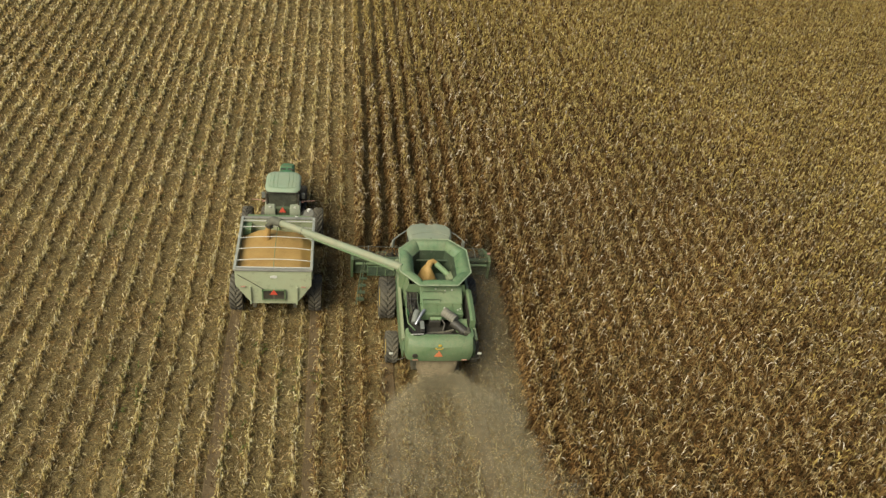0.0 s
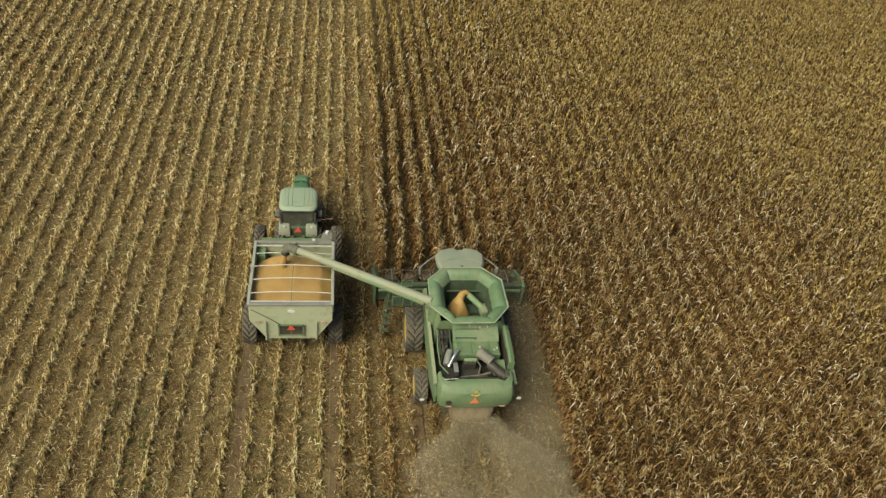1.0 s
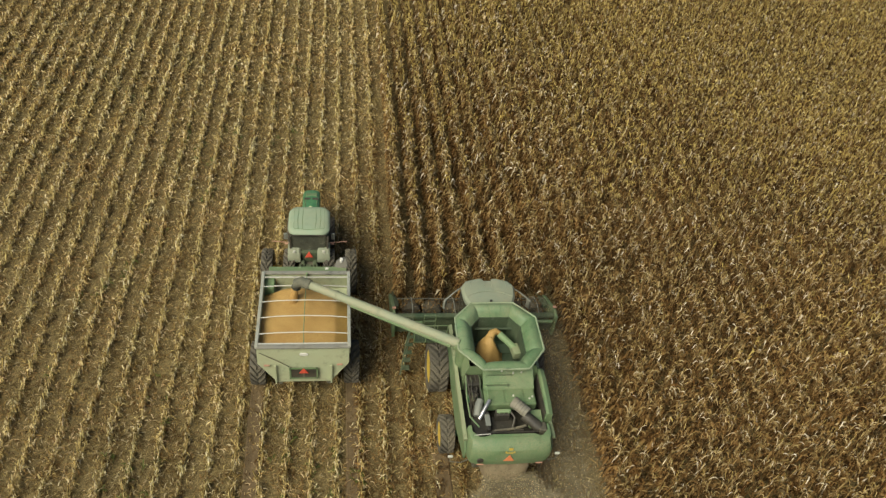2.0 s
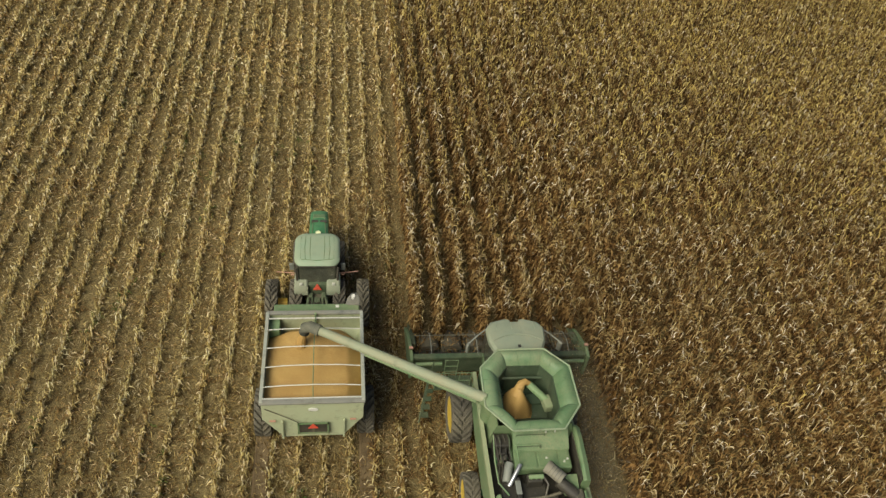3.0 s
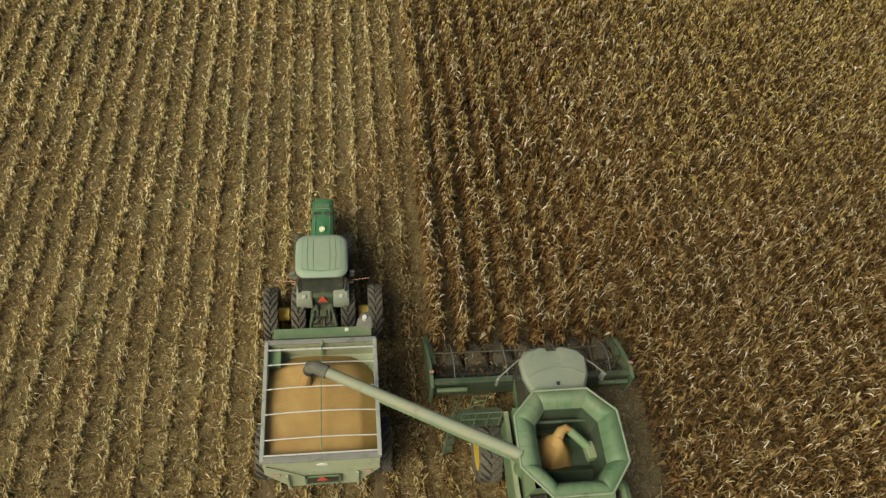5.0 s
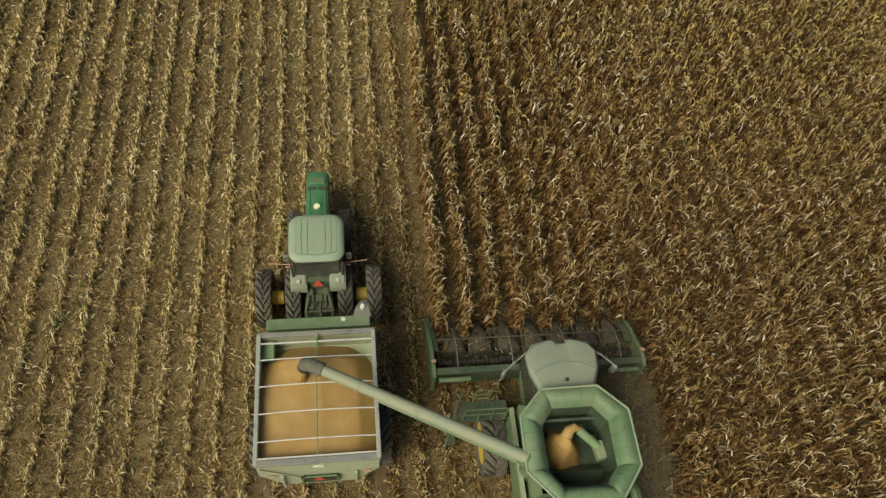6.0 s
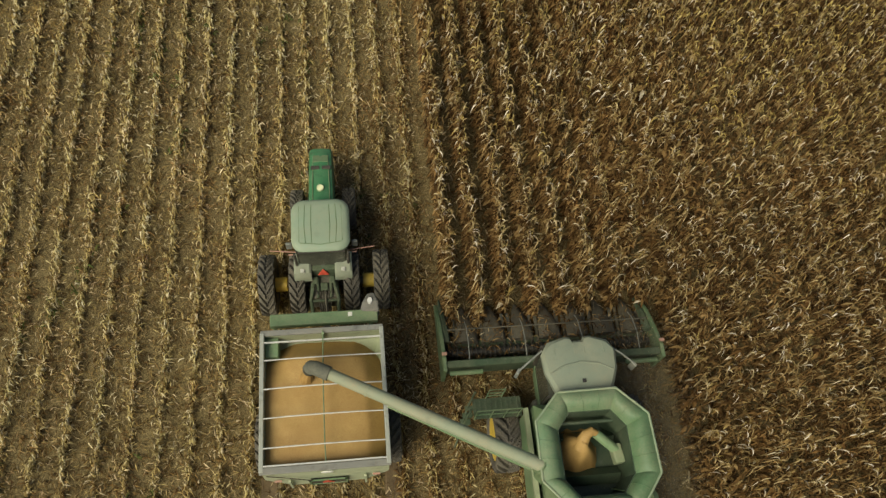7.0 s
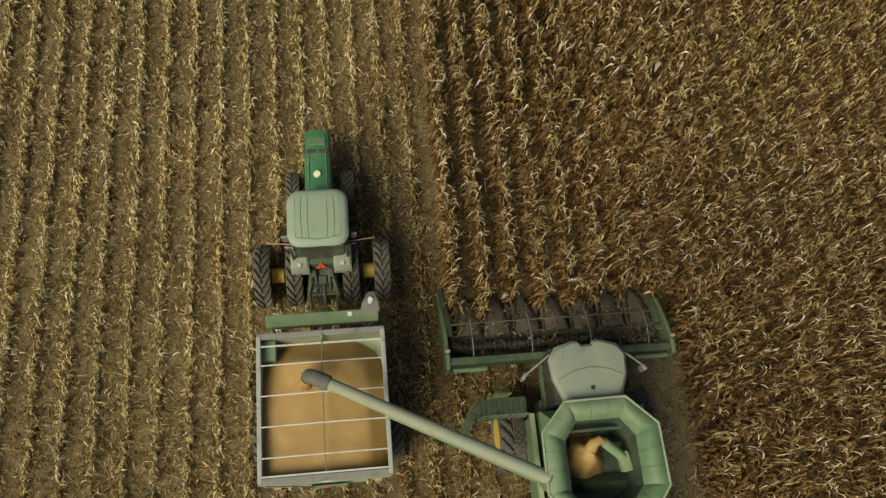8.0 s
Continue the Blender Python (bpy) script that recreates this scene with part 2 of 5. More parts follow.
def wheel(parent, x, y, r, w, lugs, outer, rim_mat):
    """A field wheel: tyre with chevron lugs, dished rim and hub. outer: which side the dish faces, -1 or 1."""
    hb = tube(bmesh.new(), [(x - 0.3 * w, y, r), (x + outer * 0.30 * w, y, r)], 0.16 * r, 14)
    parent = part("wheel", hb, DARK, parent)
    wb = bmesh.new()
    tread = [-0.50 + f / 16 for f in range(17)]
    seg = lugs * 10
    rings = []
    for s in range(seg):
        t = 2 * math.pi * s / seg
        ring = [(-0.50, 0.66), (-0.545, 0.78), (-0.53, 0.88)]
        for a in tread:
            turn = s / 10 + (0.5 if a > 0 else 0) + 2.3 * abs(a)
            crown = 0.912 - 0.03 * (2 * abs(a)) ** 3
            ring.append((a, crown + (0.085 if abs(a) > 0.02 and turn % 1 < 0.45 else 0)))
        ring += [(0.53, 0.88), (0.545, 0.78), (0.50, 0.66), (0.40, 0.60), (-0.40, 0.60)]
        rings.append([(x + a * w, y + q * r * math.cos(t), r + q * r * math.sin(t)) for a, q in ring])
    loft(wb, rings, close=True)
    tyre = part("tyre", wb, RUBBER, parent, "dusty black tyre with chevron lugs")
    rb = bmesh.new()
    rings = []
    for a, q in ((outer * 0.46, 0.665), (outer * 0.43, 0.60), (outer * 0.15, 0.52), (outer * 0.10, 0.24), (outer * 0.24, 0.20), (outer * 0.26, 0.05)):
        rings.append([(x + a * w, y + q * r * math.cos(2 * math.pi * s / 28), r + q * r * math.sin(2 * math.pi * s / 28)) for s in range(28)])
    loft(rb, rings)
    part("rim", rb, rim_mat, parent, "yellow steel rim", True)
    return tyre


# ---- ground: one sheet to the horizon, with rolled wheel tracks ----
ROW, PHASE = 0.901, -0.41
HEAD_L, HEAD_R, CUT_Y = -3.40, 3.45, 1.85
TRACKS = ((-8.85, 0.62), (-5.20, 0.62), (-1.95, 0.75), (1.85, 0.75))

ub = bmesh.new()
edges_x = [-3000, -300, -60] + [i * 2.0 for i in range(-25, 36)] + [90, 300, 3000]
edges_y = [-3000, -300, -60] + [i * 2.0 for i in range(-20, 46)] + [120, 300, 3000]
grid = [[ub.verts.new((px * UNIT, py * UNIT, 0.02 * noise.noise((px * 0.3, py * 0.3, 0)))) for px in edges_x] for py in edges_y]
for ja in range(len(edges_y) - 1):
    for ia in range(len(edges_x) - 1):
        ub.faces.new((grid[ja][ia], grid[ja][ia + 1], grid[ja + 1][ia + 1], grid[ja + 1][ia]))
me = bpy.data.meshes.new("ground")
ub.to_mesh(me)
ub.free()
me.materials.append(SOIL)
ground = tagged(new("ground", me), "brown field soil strewn with crop residue", "ground", kind="structure")

for tx, tw, y_end in ((-8.85, 0.55, -1.7), (-5.20, 0.55, -1.7), (-1.95, 0.62, -5.4), (1.85, 0.62, -5.4)):
    tb = bmesh.new()
    rows_v = []
    for i in range(61):
        ty = y_end - i * 1.0
        wob = 0.05 * noise.noise((ty * 0.5, tx, 3))
        rows_v.append([tb.verts.new(((tx + wob + s * tw / 2 * (1 + 0.12 * noise.noise((ty, tx, 9 * s)))) * UNIT, ty * UNIT, 0.03 + h)) for s, h in ((-1, -0.02), (-0.8, 0.015), (0, 0.0), (0.8, 0.015), (1, -0.02))])
    for ra, rc in zip(rows_v, rows_v[1:]):
        for i in range(4):
            tb.faces.new((ra[i], ra[i + 1], rc[i + 1], rc[i]))
    me = bpy.data.meshes.new("wheel_track")
    tb.to_mesh(me)
    tb.free()
    me.materials.append(PACKED)
    tagged(new("wheel_track", me), "packed bare wheel track pressed into the stubble", "track", kind="structure")

# ---- plants ----
rng = np.random.default_rng(7)


LONG = (((0, 0, 0, 0.45), (0.30, 0.8, 0.08, 1.0), (0.60, 0.95, 0.45, 0.75), (0.82, 0.55, 1.0, 0)), ((0, 1, 3), (0, 3, 2), (2, 3, 5), (2, 5, 4), (4, 5, 6)))
ARCH = (((0, 0, 0, 0.5), (0.20, 0.55, 0.03, 1.0), (0.44, 0.92, 0.22, 0.95), (0.68, 0.98, 0.62, 0.70), (0.84, 0.85, 1.10, 0)), ((0, 1, 3), (0, 3, 2), (2, 3, 5), (2, 5, 4), (4, 5, 7), (4, 7, 6), (6, 7, 8)))
SHORT = (((0, 0, 0, 0.55), (0.45, 0.9, 0.2, 1.0), (0.85, 0.6, 0.9, 0)), ((0, 1, 3), (0, 3, 2), (2, 3, 4)))
SCRAP = (((0, 0, 0, 0.8), (0.9, 0.5, 0.3, 0.7)), ((0, 1, 3), (0, 3, 2)))


def ribbons(base, azim, length, width, rise, droop, twist, shape=LONG):
    """Leaf strips of one to three spans each, as arrays: vertices and faces."""
    k = len(azim)
    d = np.stack([np.cos(azim), np.sin(azim), np.zeros(k)], 1)
    side = np.stack([-np.sin(azim), np.cos(azim), np.zeros(k)], 1)
    side = side * np.cos(twist)[:, None] + np.stack([np.zeros(k), np.zeros(k), np.ones(k)], 1) * np.sin(twist)[:, None]
    curl = rng.normal(0, 0.07, (k, 1)) * side
    spans, tris = shape
    count = max(max(t) for t in tris) + 1
    v = np.zeros((k, count, 3))
    for j, (a, h, g, q) in enumerate(spans):
        c = base + d * (length * a)[:, None] + curl * (length * a * a)[:, None] * 2
        c[:, 2] += length * (rise * h - droop * g)
        off = side * (width * q / 2)[:, None]
        if q:
            v[:, 2 * j], v[:, 2 * j + 1] = c - off, c + off
        else:
            v[:, 2 * j] = c
    v[:, :, 2] = np.maximum(v[:, :, 2], 0.012)
    i = (np.arange(k) * count)[:, None]
    f = np.concatenate([i + np.array(t) for t in tris], 0)
    return v.reshape(-1, 3), f


def sticks(foot, head, r0, r1):
    """Three-sided stalks."""
    k = len(foot)
    v = np.zeros((k, 6, 3))
    for j in range(3):
        o = np.array([math.cos(j * 2.094), math.sin(j * 2.094), 0])
        v[:, j], v[:, 3 + j] = foot + o * np.reshape(r0, (-1, 1)), head + o * np.reshape(r1, (-1, 1))
    i = (np.arange(k) * 6)[:, None]
    f = np.concatenate([i + np.array(t) for t in ((0, 1, 4), (0, 4, 3), (1, 2, 5), (1, 5, 4), (2, 0, 3), (2, 3, 5))], 0)
    return v.reshape(-1, 3), f


def stuff(name, pieces, mats, label, category):
    """One uncountable mesh. Pieces are (vertices, faces) or (vertices, faces, material slot)."""
    vs, fs, ms, n0 = [], [], [], 0
    for v, f, *slot in pieces:
        vs.append(v)
        fs.append(f + n0)
        ms.append(np.full(len(f), slot[0] if slot else 0, np.int32))
        n0 += len(v)
    v, f = np.concatenate(vs), np.concatenate(fs)
    me = bpy.data.meshes.new(name)
    me.vertices.add(len(v))
    me.vertices.foreach_set("co", (v * UNIT).astype(np.float32).ravel())
    me.loops.add(f.size)
    me.loops.foreach_set("vertex_index", f.astype(np.int32).ravel())
    me.polygons.add(len(f))
    me.polygons.foreach_set("loop_start", np.arange(0, f.size, 3, dtype=np.int32))
    for m in mats:
        me.materials.append(m)
    me.polygons.foreach_set("material_index", np.concatenate(ms))
    me.update(calc_edges=True)
    return tagged(new(name, me), label, category, kind="stuff")


def row_places(x0, x1, y0, y1, step):
    ks = np.arange(math.ceil((x0 - PHASE) / ROW), math.floor((x1 - PHASE) / ROW) + 1)
    ys = np.arange(y0, y1, step)
    gx, gy = np.meshgrid(PHASE + ks * ROW, ys)
    gx, gy = gx.ravel(), gy.ravel()
    return gx + rng.normal(0, 0.035, len(gx)), gy + rng.uniform(-step, step, len(gx)) * 0.45


def seen(gx, gy, margin=4.0):
    """The stretch of field that gets the full plant density."""
    return (gy > -16) & (gy < 62) & (gx < 20 + (gy + 14) * 0.62 + margin) & (gx > -19 - (gy + 14) * 0.34 - margin)


def corn(gx, gy, leaves, wide, shape, bleached, tassels, crown, hanging, low):
    """Ripe maize: dead brown leaves hang along the stalk, bleached ones arch out at the top, a thin tassel stands over them."""
    k = len(gx)
    tall = rng.normal(2.20, 0.17, k) * (1 + 0.05 * np.sin(gx * 0.31) * np.cos(gy * 0.23))
    lean = rng.normal(0, 0.048, (k, 2)) + np.array([0.015, 0.0])
    foot = np.stack([gx, gy, np.zeros(k)], 1)
    head = foot + np.stack([lean[:, 0] * tall, lean[:, 1] * tall, tall], 1)
    out = [sticks(foot, head, 0.016 * wide, 0.007 * wide)]
    plane = rng.uniform(0, 6.28, k)
    for j in range(leaves):
        f = (0.10 + 0.88 * (j + rng.uniform(-0.4, 0.4, k)) / (leaves - 1)).clip(0.06, 0.99)
        at = foot + (head - foot) * f[:, None]
        az = plane + j * math.pi + rng.normal(0, 0.6, k)
        if j < leaves * 0.5:
            ln, broad = rng.uniform(0.15, 0.33, k), rng.uniform(0.050, 0.090, k)
            rise, droop, form = rng.uniform(0.0, 0.6, k), rng.uniform(0.8, 1.9, k), SHORT
        else:
            ln, broad = rng.uniform(0.16, 0.41, k) * (1.15 - 0.25 * f), rng.uniform(0.024, 0.046, k)
            rise, droop, form = rng.uniform(0.2, 1.2, k), rng.uniform(0.2, 1.6, k), shape
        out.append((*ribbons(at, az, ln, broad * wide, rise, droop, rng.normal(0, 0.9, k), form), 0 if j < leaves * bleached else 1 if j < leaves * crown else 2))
    # dead blades hanging close round the stalk
    for j in range(hanging):
        at = foot + (head - foot) * rng.uniform(0.12, 0.84, k)[:, None]
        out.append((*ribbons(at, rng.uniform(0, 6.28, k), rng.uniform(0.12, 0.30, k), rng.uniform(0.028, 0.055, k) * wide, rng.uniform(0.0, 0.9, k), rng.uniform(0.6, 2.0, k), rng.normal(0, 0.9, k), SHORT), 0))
    # the oldest blades are the broadest and hang low
    for j in range(low):
        at = foot + (head - foot) * rng.uniform(0.06, 0.55, k)[:, None]
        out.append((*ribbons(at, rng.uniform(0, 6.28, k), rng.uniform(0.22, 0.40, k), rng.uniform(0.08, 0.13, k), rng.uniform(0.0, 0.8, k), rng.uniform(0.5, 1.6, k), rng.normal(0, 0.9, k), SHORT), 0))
    # husk hanging round the ear
    at = foot + (head - foot) * rng.uniform(0.42, 0.55, k)[:, None]
    out.append((*ribbons(at, rng.uniform(0, 6.28, k), rng.uniform(0.18, 0.28, k), rng.uniform(0.045, 0.075, k) * wide, rng.uniform(0.0, 0.5, k), rng.uniform(0.6, 1.5, k), rng.normal(0, 0.4, k), SHORT), 1))
    for j in range(tassels):
        az = rng.uniform(0, 6.28, k)
        out.append((*ribbons(head - np.array([0, 0, 0.05]), az, rng.uniform(0.12, 0.26, k), np.full(k, 0.014) * wide, rng.uniform(0.7, 1.8, k), rng.uniform(0.0, 0.5, k), rng.normal(0, 0.5, k), SHORT), 2))
    return out


def standing(gx, gy):
    """Uncut: all beyond the corn head on its side, and what lies ahead of it."""
    return (gx > HEAD_R + 0.15) | ((gx > HEAD_L) & (gy > CUT_Y + 0.15 * np.sin(gx * 9)))


gx, gy = row_places(-3.2, 56, -24, 66, 0.155)
ok = standing(gx, gy) & seen(gx, gy) & (rng.uniform(0, 1, len(gx)) > 0.05)
near = ok & (gy + rng.normal(0, 6.0, len(gy)) < 17) & (gx + rng.normal(0, 4.5, len(gx)) < 20)
far = ok & ~near
rest_x, rest_y = row_places(-3.2, 56, -46, 68, 0.42)
rest = standing(rest_x, rest_y) & ~seen(rest_x, rest_y)
edge = near & (gx < 6.5)
close = near & ~edge & (gy < 7)
middle = near & ~edge & ~close
pieces = []
for chosen, shape, hanging, low in ((edge, ARCH, 12, 10), (close, ARCH, 0, 6), (middle, LONG, 0, 0)):
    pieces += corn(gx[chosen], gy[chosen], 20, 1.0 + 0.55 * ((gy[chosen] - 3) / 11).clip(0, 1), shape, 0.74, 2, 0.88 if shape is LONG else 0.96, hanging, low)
# far plants get more pale leaves: distance haze and grazing view put into colour
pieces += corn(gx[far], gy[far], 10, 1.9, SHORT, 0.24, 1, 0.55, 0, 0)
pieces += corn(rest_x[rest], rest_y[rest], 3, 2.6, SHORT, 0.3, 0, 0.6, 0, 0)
stuff("standing_corn", pieces, (CORN, CORN_TOP, TASSEL), "dense ripe brown standing maize in straight rows", "crop")

# stubble: cut stalks with torn leaves along the rows, loose leaf litter between
gx, gy = row_places(-42, HEAD_R, -46, 66, 0.16)
ok = ~standing(gx, gy)
for tx, tw in TRACKS:
    ok &= ~((np.abs(gx - tx) < tw * 0.40) & (gy < 4.5) & (gx < HEAD_R)) | (rng.uniform(0, 1, len(gx)) < 0.4)
dense = seen(gx, gy)
ok &= dense | (rng.uniform(0, 1, len(gx)) < 0.40)
ok &= ~((gx > 1.2) & (gy < 1.0)) | (rng.uniform(0, 1, len(gx)) < 0.35)
gx, gy = gx[ok], gy[ok]
k = len(gx)
cut = rng.uniform(0.14, 0.46, k)
foot = np.stack([gx, gy, np.zeros(k)], 1)
tilt = rng.normal(0, 1, (k, 2)) * np.array([0.05, 0.20])
head = foot + np.stack([tilt[:, 0], tilt[:, 1], cut], 1)
pieces = [sticks(foot, head, 0.030, 0.027)]
for j in range(12):
    if j in (3, 7):
        close = seen(gx, gy) if j == 3 else gy < 24
        gx, gy, foot, head, k = gx[close], gy[close], foot[close], head[close], int(close.sum())
    # sheaths cling along the row, torn leaves lie out to both sides of it
    cling = j not in (3, 8, 10, 11)
    at = foot + (head - foot) * rng.uniform(0.1, 1.0, (k, 1)) + np.concatenate([rng.normal(0, 0.022 if cling else 0.11, (k, 2)), np.zeros((k, 1))], 1)
    broad = 1.0 + 1.5 * ((gy - 4) / 22).clip(0, 1)
    az = rng.choice([1.57, -1.57], k) + rng.normal(0, 0.40, k) if cling else rng.uniform(0, 6.28, k)
    blades = (az, rng.uniform(0.13, 0.33, k), rng.uniform(0.022, 0.046, k) * broad, rng.uniform(0.0, 0.8, k), rng.uniform(0.3, 1.2, k), rng.normal(0, 0.6, k))
    brown = rng.uniform(0, 1, k) < np.where(gx > HEAD_L, 0.62, np.where((gx > -5.1) & (gy < 12), 0.36, 0.10)) + (0 if cling else 0.15)
    for chosen, slot in ((~brown, 0), (brown, 1)):
        pieces.append((*ribbons(at[chosen], *(q[chosen] for q in blades), SHORT), slot))
# the newly cut strips beside the machines are still bushy with brown leaves
new_cut = (gx > -5.7) & (gy > -17) & (gy < 16)
sx, sy, sf, sh, k = gx[new_cut], gy[new_cut], foot[new_cut], head[new_cut], int(new_cut.sum())
for j in range(12):
    at = sf + (sh - sf) * rng.uniform(0.0, 1.0, (k, 1)) + np.concatenate([rng.normal(0, 0.11, (k, 2)), np.zeros((k, 1))], 1)
    pieces.append((*ribbons(at, rng.uniform(0, 6.28, k), rng.uniform(0.14, 0.36, k), rng.uniform(0.020, 0.045, k), rng.uniform(0.0, 0.9, k), rng.uniform(0.2, 1.2, k), rng.normal(0, 0.7, k), SHORT), 0 if j % 3 == 0 else 1))
stuff("corn_stubble", pieces, (STUBBLE, CORN), "pale straw-coloured cut maize stubble in rows", "stubble")

k = 410000
lx, ly = rng.uniform(-34, 3.2, k), rng.uniform(-16, 56, k)
ok = ~standing(lx, ly) & seen(lx, ly, 2) & (rng.uniform(0, 1, k) < 1.15 - ly / 60)
for tx, tw in TRACKS:
    ok &= ~((np.abs(lx - tx) < tw * 0.5) & (ly < 4)) | (rng.uniform(0, 1, k) < 0.5)
lx, ly = lx[ok], ly[ok]
# the residue lies in drifts, with bare soil showing between them
drift = np.array([noise.noise((p * 0.9, q * 0.6, 11.0)) + 0.6 * noise.noise((p * 2.3, q * 1.9, 4.0)) for p, q in zip(lx, ly)])
ok = rng.uniform(0, 1, len(lx)) < 0.78 + 0.9 * drift
lx, ly = lx[ok], ly[ok]
k = len(lx)
at = np.stack([lx, ly, 0.02 + rng.gamma(1.3, 0.035, k)], 1)
# torn leaves lying on the corn head
hx, hy = rng.uniform(-3.4, 3.2, 700), rng.uniform(0.30, 2.2, 700)
at = np.concatenate([at, np.stack([hx, hy, np.interp(hy, [0.15, 0.4, 0.9, 1.3, 2.1], [1.5, 1.1, 1.12, 1.02, 0.55])], 1)])
k = len(at)
broad = 1.0 + 0.7 * ((at[:, 1] - 6) / 22).clip(0, 1)
scrap = (rng.uniform(0, 6.28, k), rng.uniform(0.09, 0.34, k) * broad ** 0.4, rng.uniform(0.015, 0.036, k) * broad, rng.uniform(0, 0.6, k), rng.uniform(0, 0.5, k), rng.normal(0, 0.5, k))
newest = (at[:, 0] > HEAD_L) & (rng.uniform(0, 1, k) < 0.6)
fresh = (at[:, 0] > -5.2) & (at[:, 1] < 14) | (rng.uniform(0, 1, k) < np.where(at[:, 1] < 14, 0.65, 0.25))
pieces = [(*ribbons(at[chosen], *(q[chosen] for q in scrap), SHORT), slot) for chosen, slot in ((fresh & ~newest, 0), (newest, 1), (~fresh & ~newest, 2))]
# dark trash on the soil between the standing rows, added to deepen their shade
k = 26000
tx, ty = rng.uniform(-3.3, 24, k), rng.uniform(-14, 30, k)
ok = standing(tx, ty)
tx, ty = tx[ok], ty[ok]
k = len(tx)
pieces.append((*ribbons(np.stack([tx, ty, rng.uniform(0.03, 0.25, k)], 1), rng.uniform(0, 6.28, k), rng.uniform(0.15, 0.45, k), rng.uniform(0.03, 0.07, k), rng.uniform(0, 0.4, k), rng.uniform(0, 0.3, k), rng.normal(0, 0.5, k), SCRAP), 0))
stuff("crop_residue", pieces, (LITTER, CORN, LITTER_PALE), "loose dry maize leaves and husks littering the soil", "litter")

k = 1400
gx = PHASE + ROW * rng.integers(-20, -3, k) + rng.normal(0, 0.15, k)
gy = rng.uniform(-14, 22, k)
keep = np.array([noise.noise((a * 0.35, c * 0.25, 5.0)) > 0.22 for a, c in zip(gx, gy)])
gx, gy = gx[keep], gy[keep]
k = len(gx)
pieces = []
for j in range(5):
    pieces.append(ribbons(np.stack([gx, gy, np.full(k, 0.05)], 1), rng.uniform(0, 6.28, k), rng.uniform(0.15, 0.35, k), rng.uniform(0.03, 0.06, k), rng.uniform(0.3, 0.9, k), rng.uniform(0.1, 0.5, k), rng.normal(0, 0.5, k), SHORT))
stuff("field_weeds", pieces, (WEED,), "low green weeds among the stubble rows", "weeds")

# ---- combine harvester ----
combine = thing("combine_harvester", (0, -3.6, 0), "dusty green combine harvester unloading maize, eight-row corn head lowered", "combine")

# chassis and side panels
cb = box(bmesh.new(), -1.05, 1.05, -6.6, -1.2, 0.95, 1.9, 0.06)
box(cb, -0.95, 0.95, -6.5, -4.2, 1.9, 2.45, 0.05)
part("chassis", cb, DARK, combine)
for s in (-1, 1):
    pb = bmesh.new()
    xo, xi = s * 1.53, s * 1.46
    prof = [(-1.75, 1.75), (-1.75, 3.05), (-6.55, 2.98), (-6.95, 2.55), (-6.9, 2.1), (-5.2, 1.45), (-3.4, 1.55), (-2.6, 1.75)]
    loft(pb, [[(xo, py, pz) for py, pz in prof], [(xi, py, pz) for py, pz in prof]])
    bmesh.ops.bevel(pb, geom=list(pb.edges), offset=0.025, segments=2, affect="EDGES")
    panel = part("side_panel", pb, GREEN, combine)
    rb = bmesh.new()
    loft(rb, [[(s * 1.60, py, 2.96), (s * 1.58, py, 3.06), (s * 1.47, py, 3.10), (s * 1.45, py, 3.0)] for py in (-1.7, -3.0, -4.5, -6.0, -6.75)])
    part("top_rail", rb, RAIL, panel, "pale dust-covered green top rail")

# rear hood, a rounded shell
hb = bmesh.new()
rings = []
for z, y_back, half, r in ((2.16, -7.12, 1.34, 0.25), (2.24, -7.22, 1.42, 0.30), (2.65, -7.30, 1.46, 0.34), (3.05, -7.22, 1.45, 0.34), (3.24, -7.02, 1.41, 0.30), (3.28, -6.86, 1.36, 0.25)):
    rings.append([(-half, -6.35, z), (-half, y_back + r, z), (-half + 0.3 * r, y_back + 0.3 * r, z), (-half + r, y_back, z), (0, y_back - 0.03, z), (half - r, y_back, z), (half - 0.3 * r, y_back + 0.3 * r, z), (half, y_back + r, z), (half, -6.35, z),
                  (half - 0.06, -6.35, z), (half - 0.06, y_back + r + 0.03, z), (half - r - 0.02, y_back + 0.06, z), (0, y_back + 0.05, z), (-half + r + 0.02, y_back + 0.06, z), (-half + 0.06, y_back + r + 0.03, z), (-half + 0.06, -6.35, z)])
loft(hb, rings)
hood = part("rear_hood", hb, GREEN, combine, "rounded green rear hood", True)
# top lip of the hood, stepped over the open engine bay
lb = bmesh.new()
loft(lb, [[(-0.95, -6.84, 3.25), (-0.62, -6.74, 3.25), (0.80, -6.74, 3.25), (1.05, -6.84, 3.25)], [(-0.95, -6.84, 3.30), (-0.62, -6.74, 3.30), (0.80, -6.74, 3.30), (1.05, -6.84, 3.30)]])
part("hood_lip", lb, GREEN, hood)
tb = plate(bmesh.new(), [(-0.26, -7.345, 2.62), (0.10, -7.345, 2.62), (-0.08, -7.325, 2.93)], 0.02)
part("warning_triangle", tb, ORANGE, hood, "orange slow-vehicle triangle")
eb = bmesh.new()
for px in (-0.24, 0.04):
    box(eb, px, px + 0.05, -7.295, -7.27, 3.0, 3.07, 0.01)
box(eb, -0.19, 0.04, -7.295, -7.27, 2.98, 3.0)
box(eb, -0.13, 0.01, -7.26, -7.235, 3.10, 3.22, 0.02)
part("emblem", eb, YELLOW, hood, "small yellow emblem")
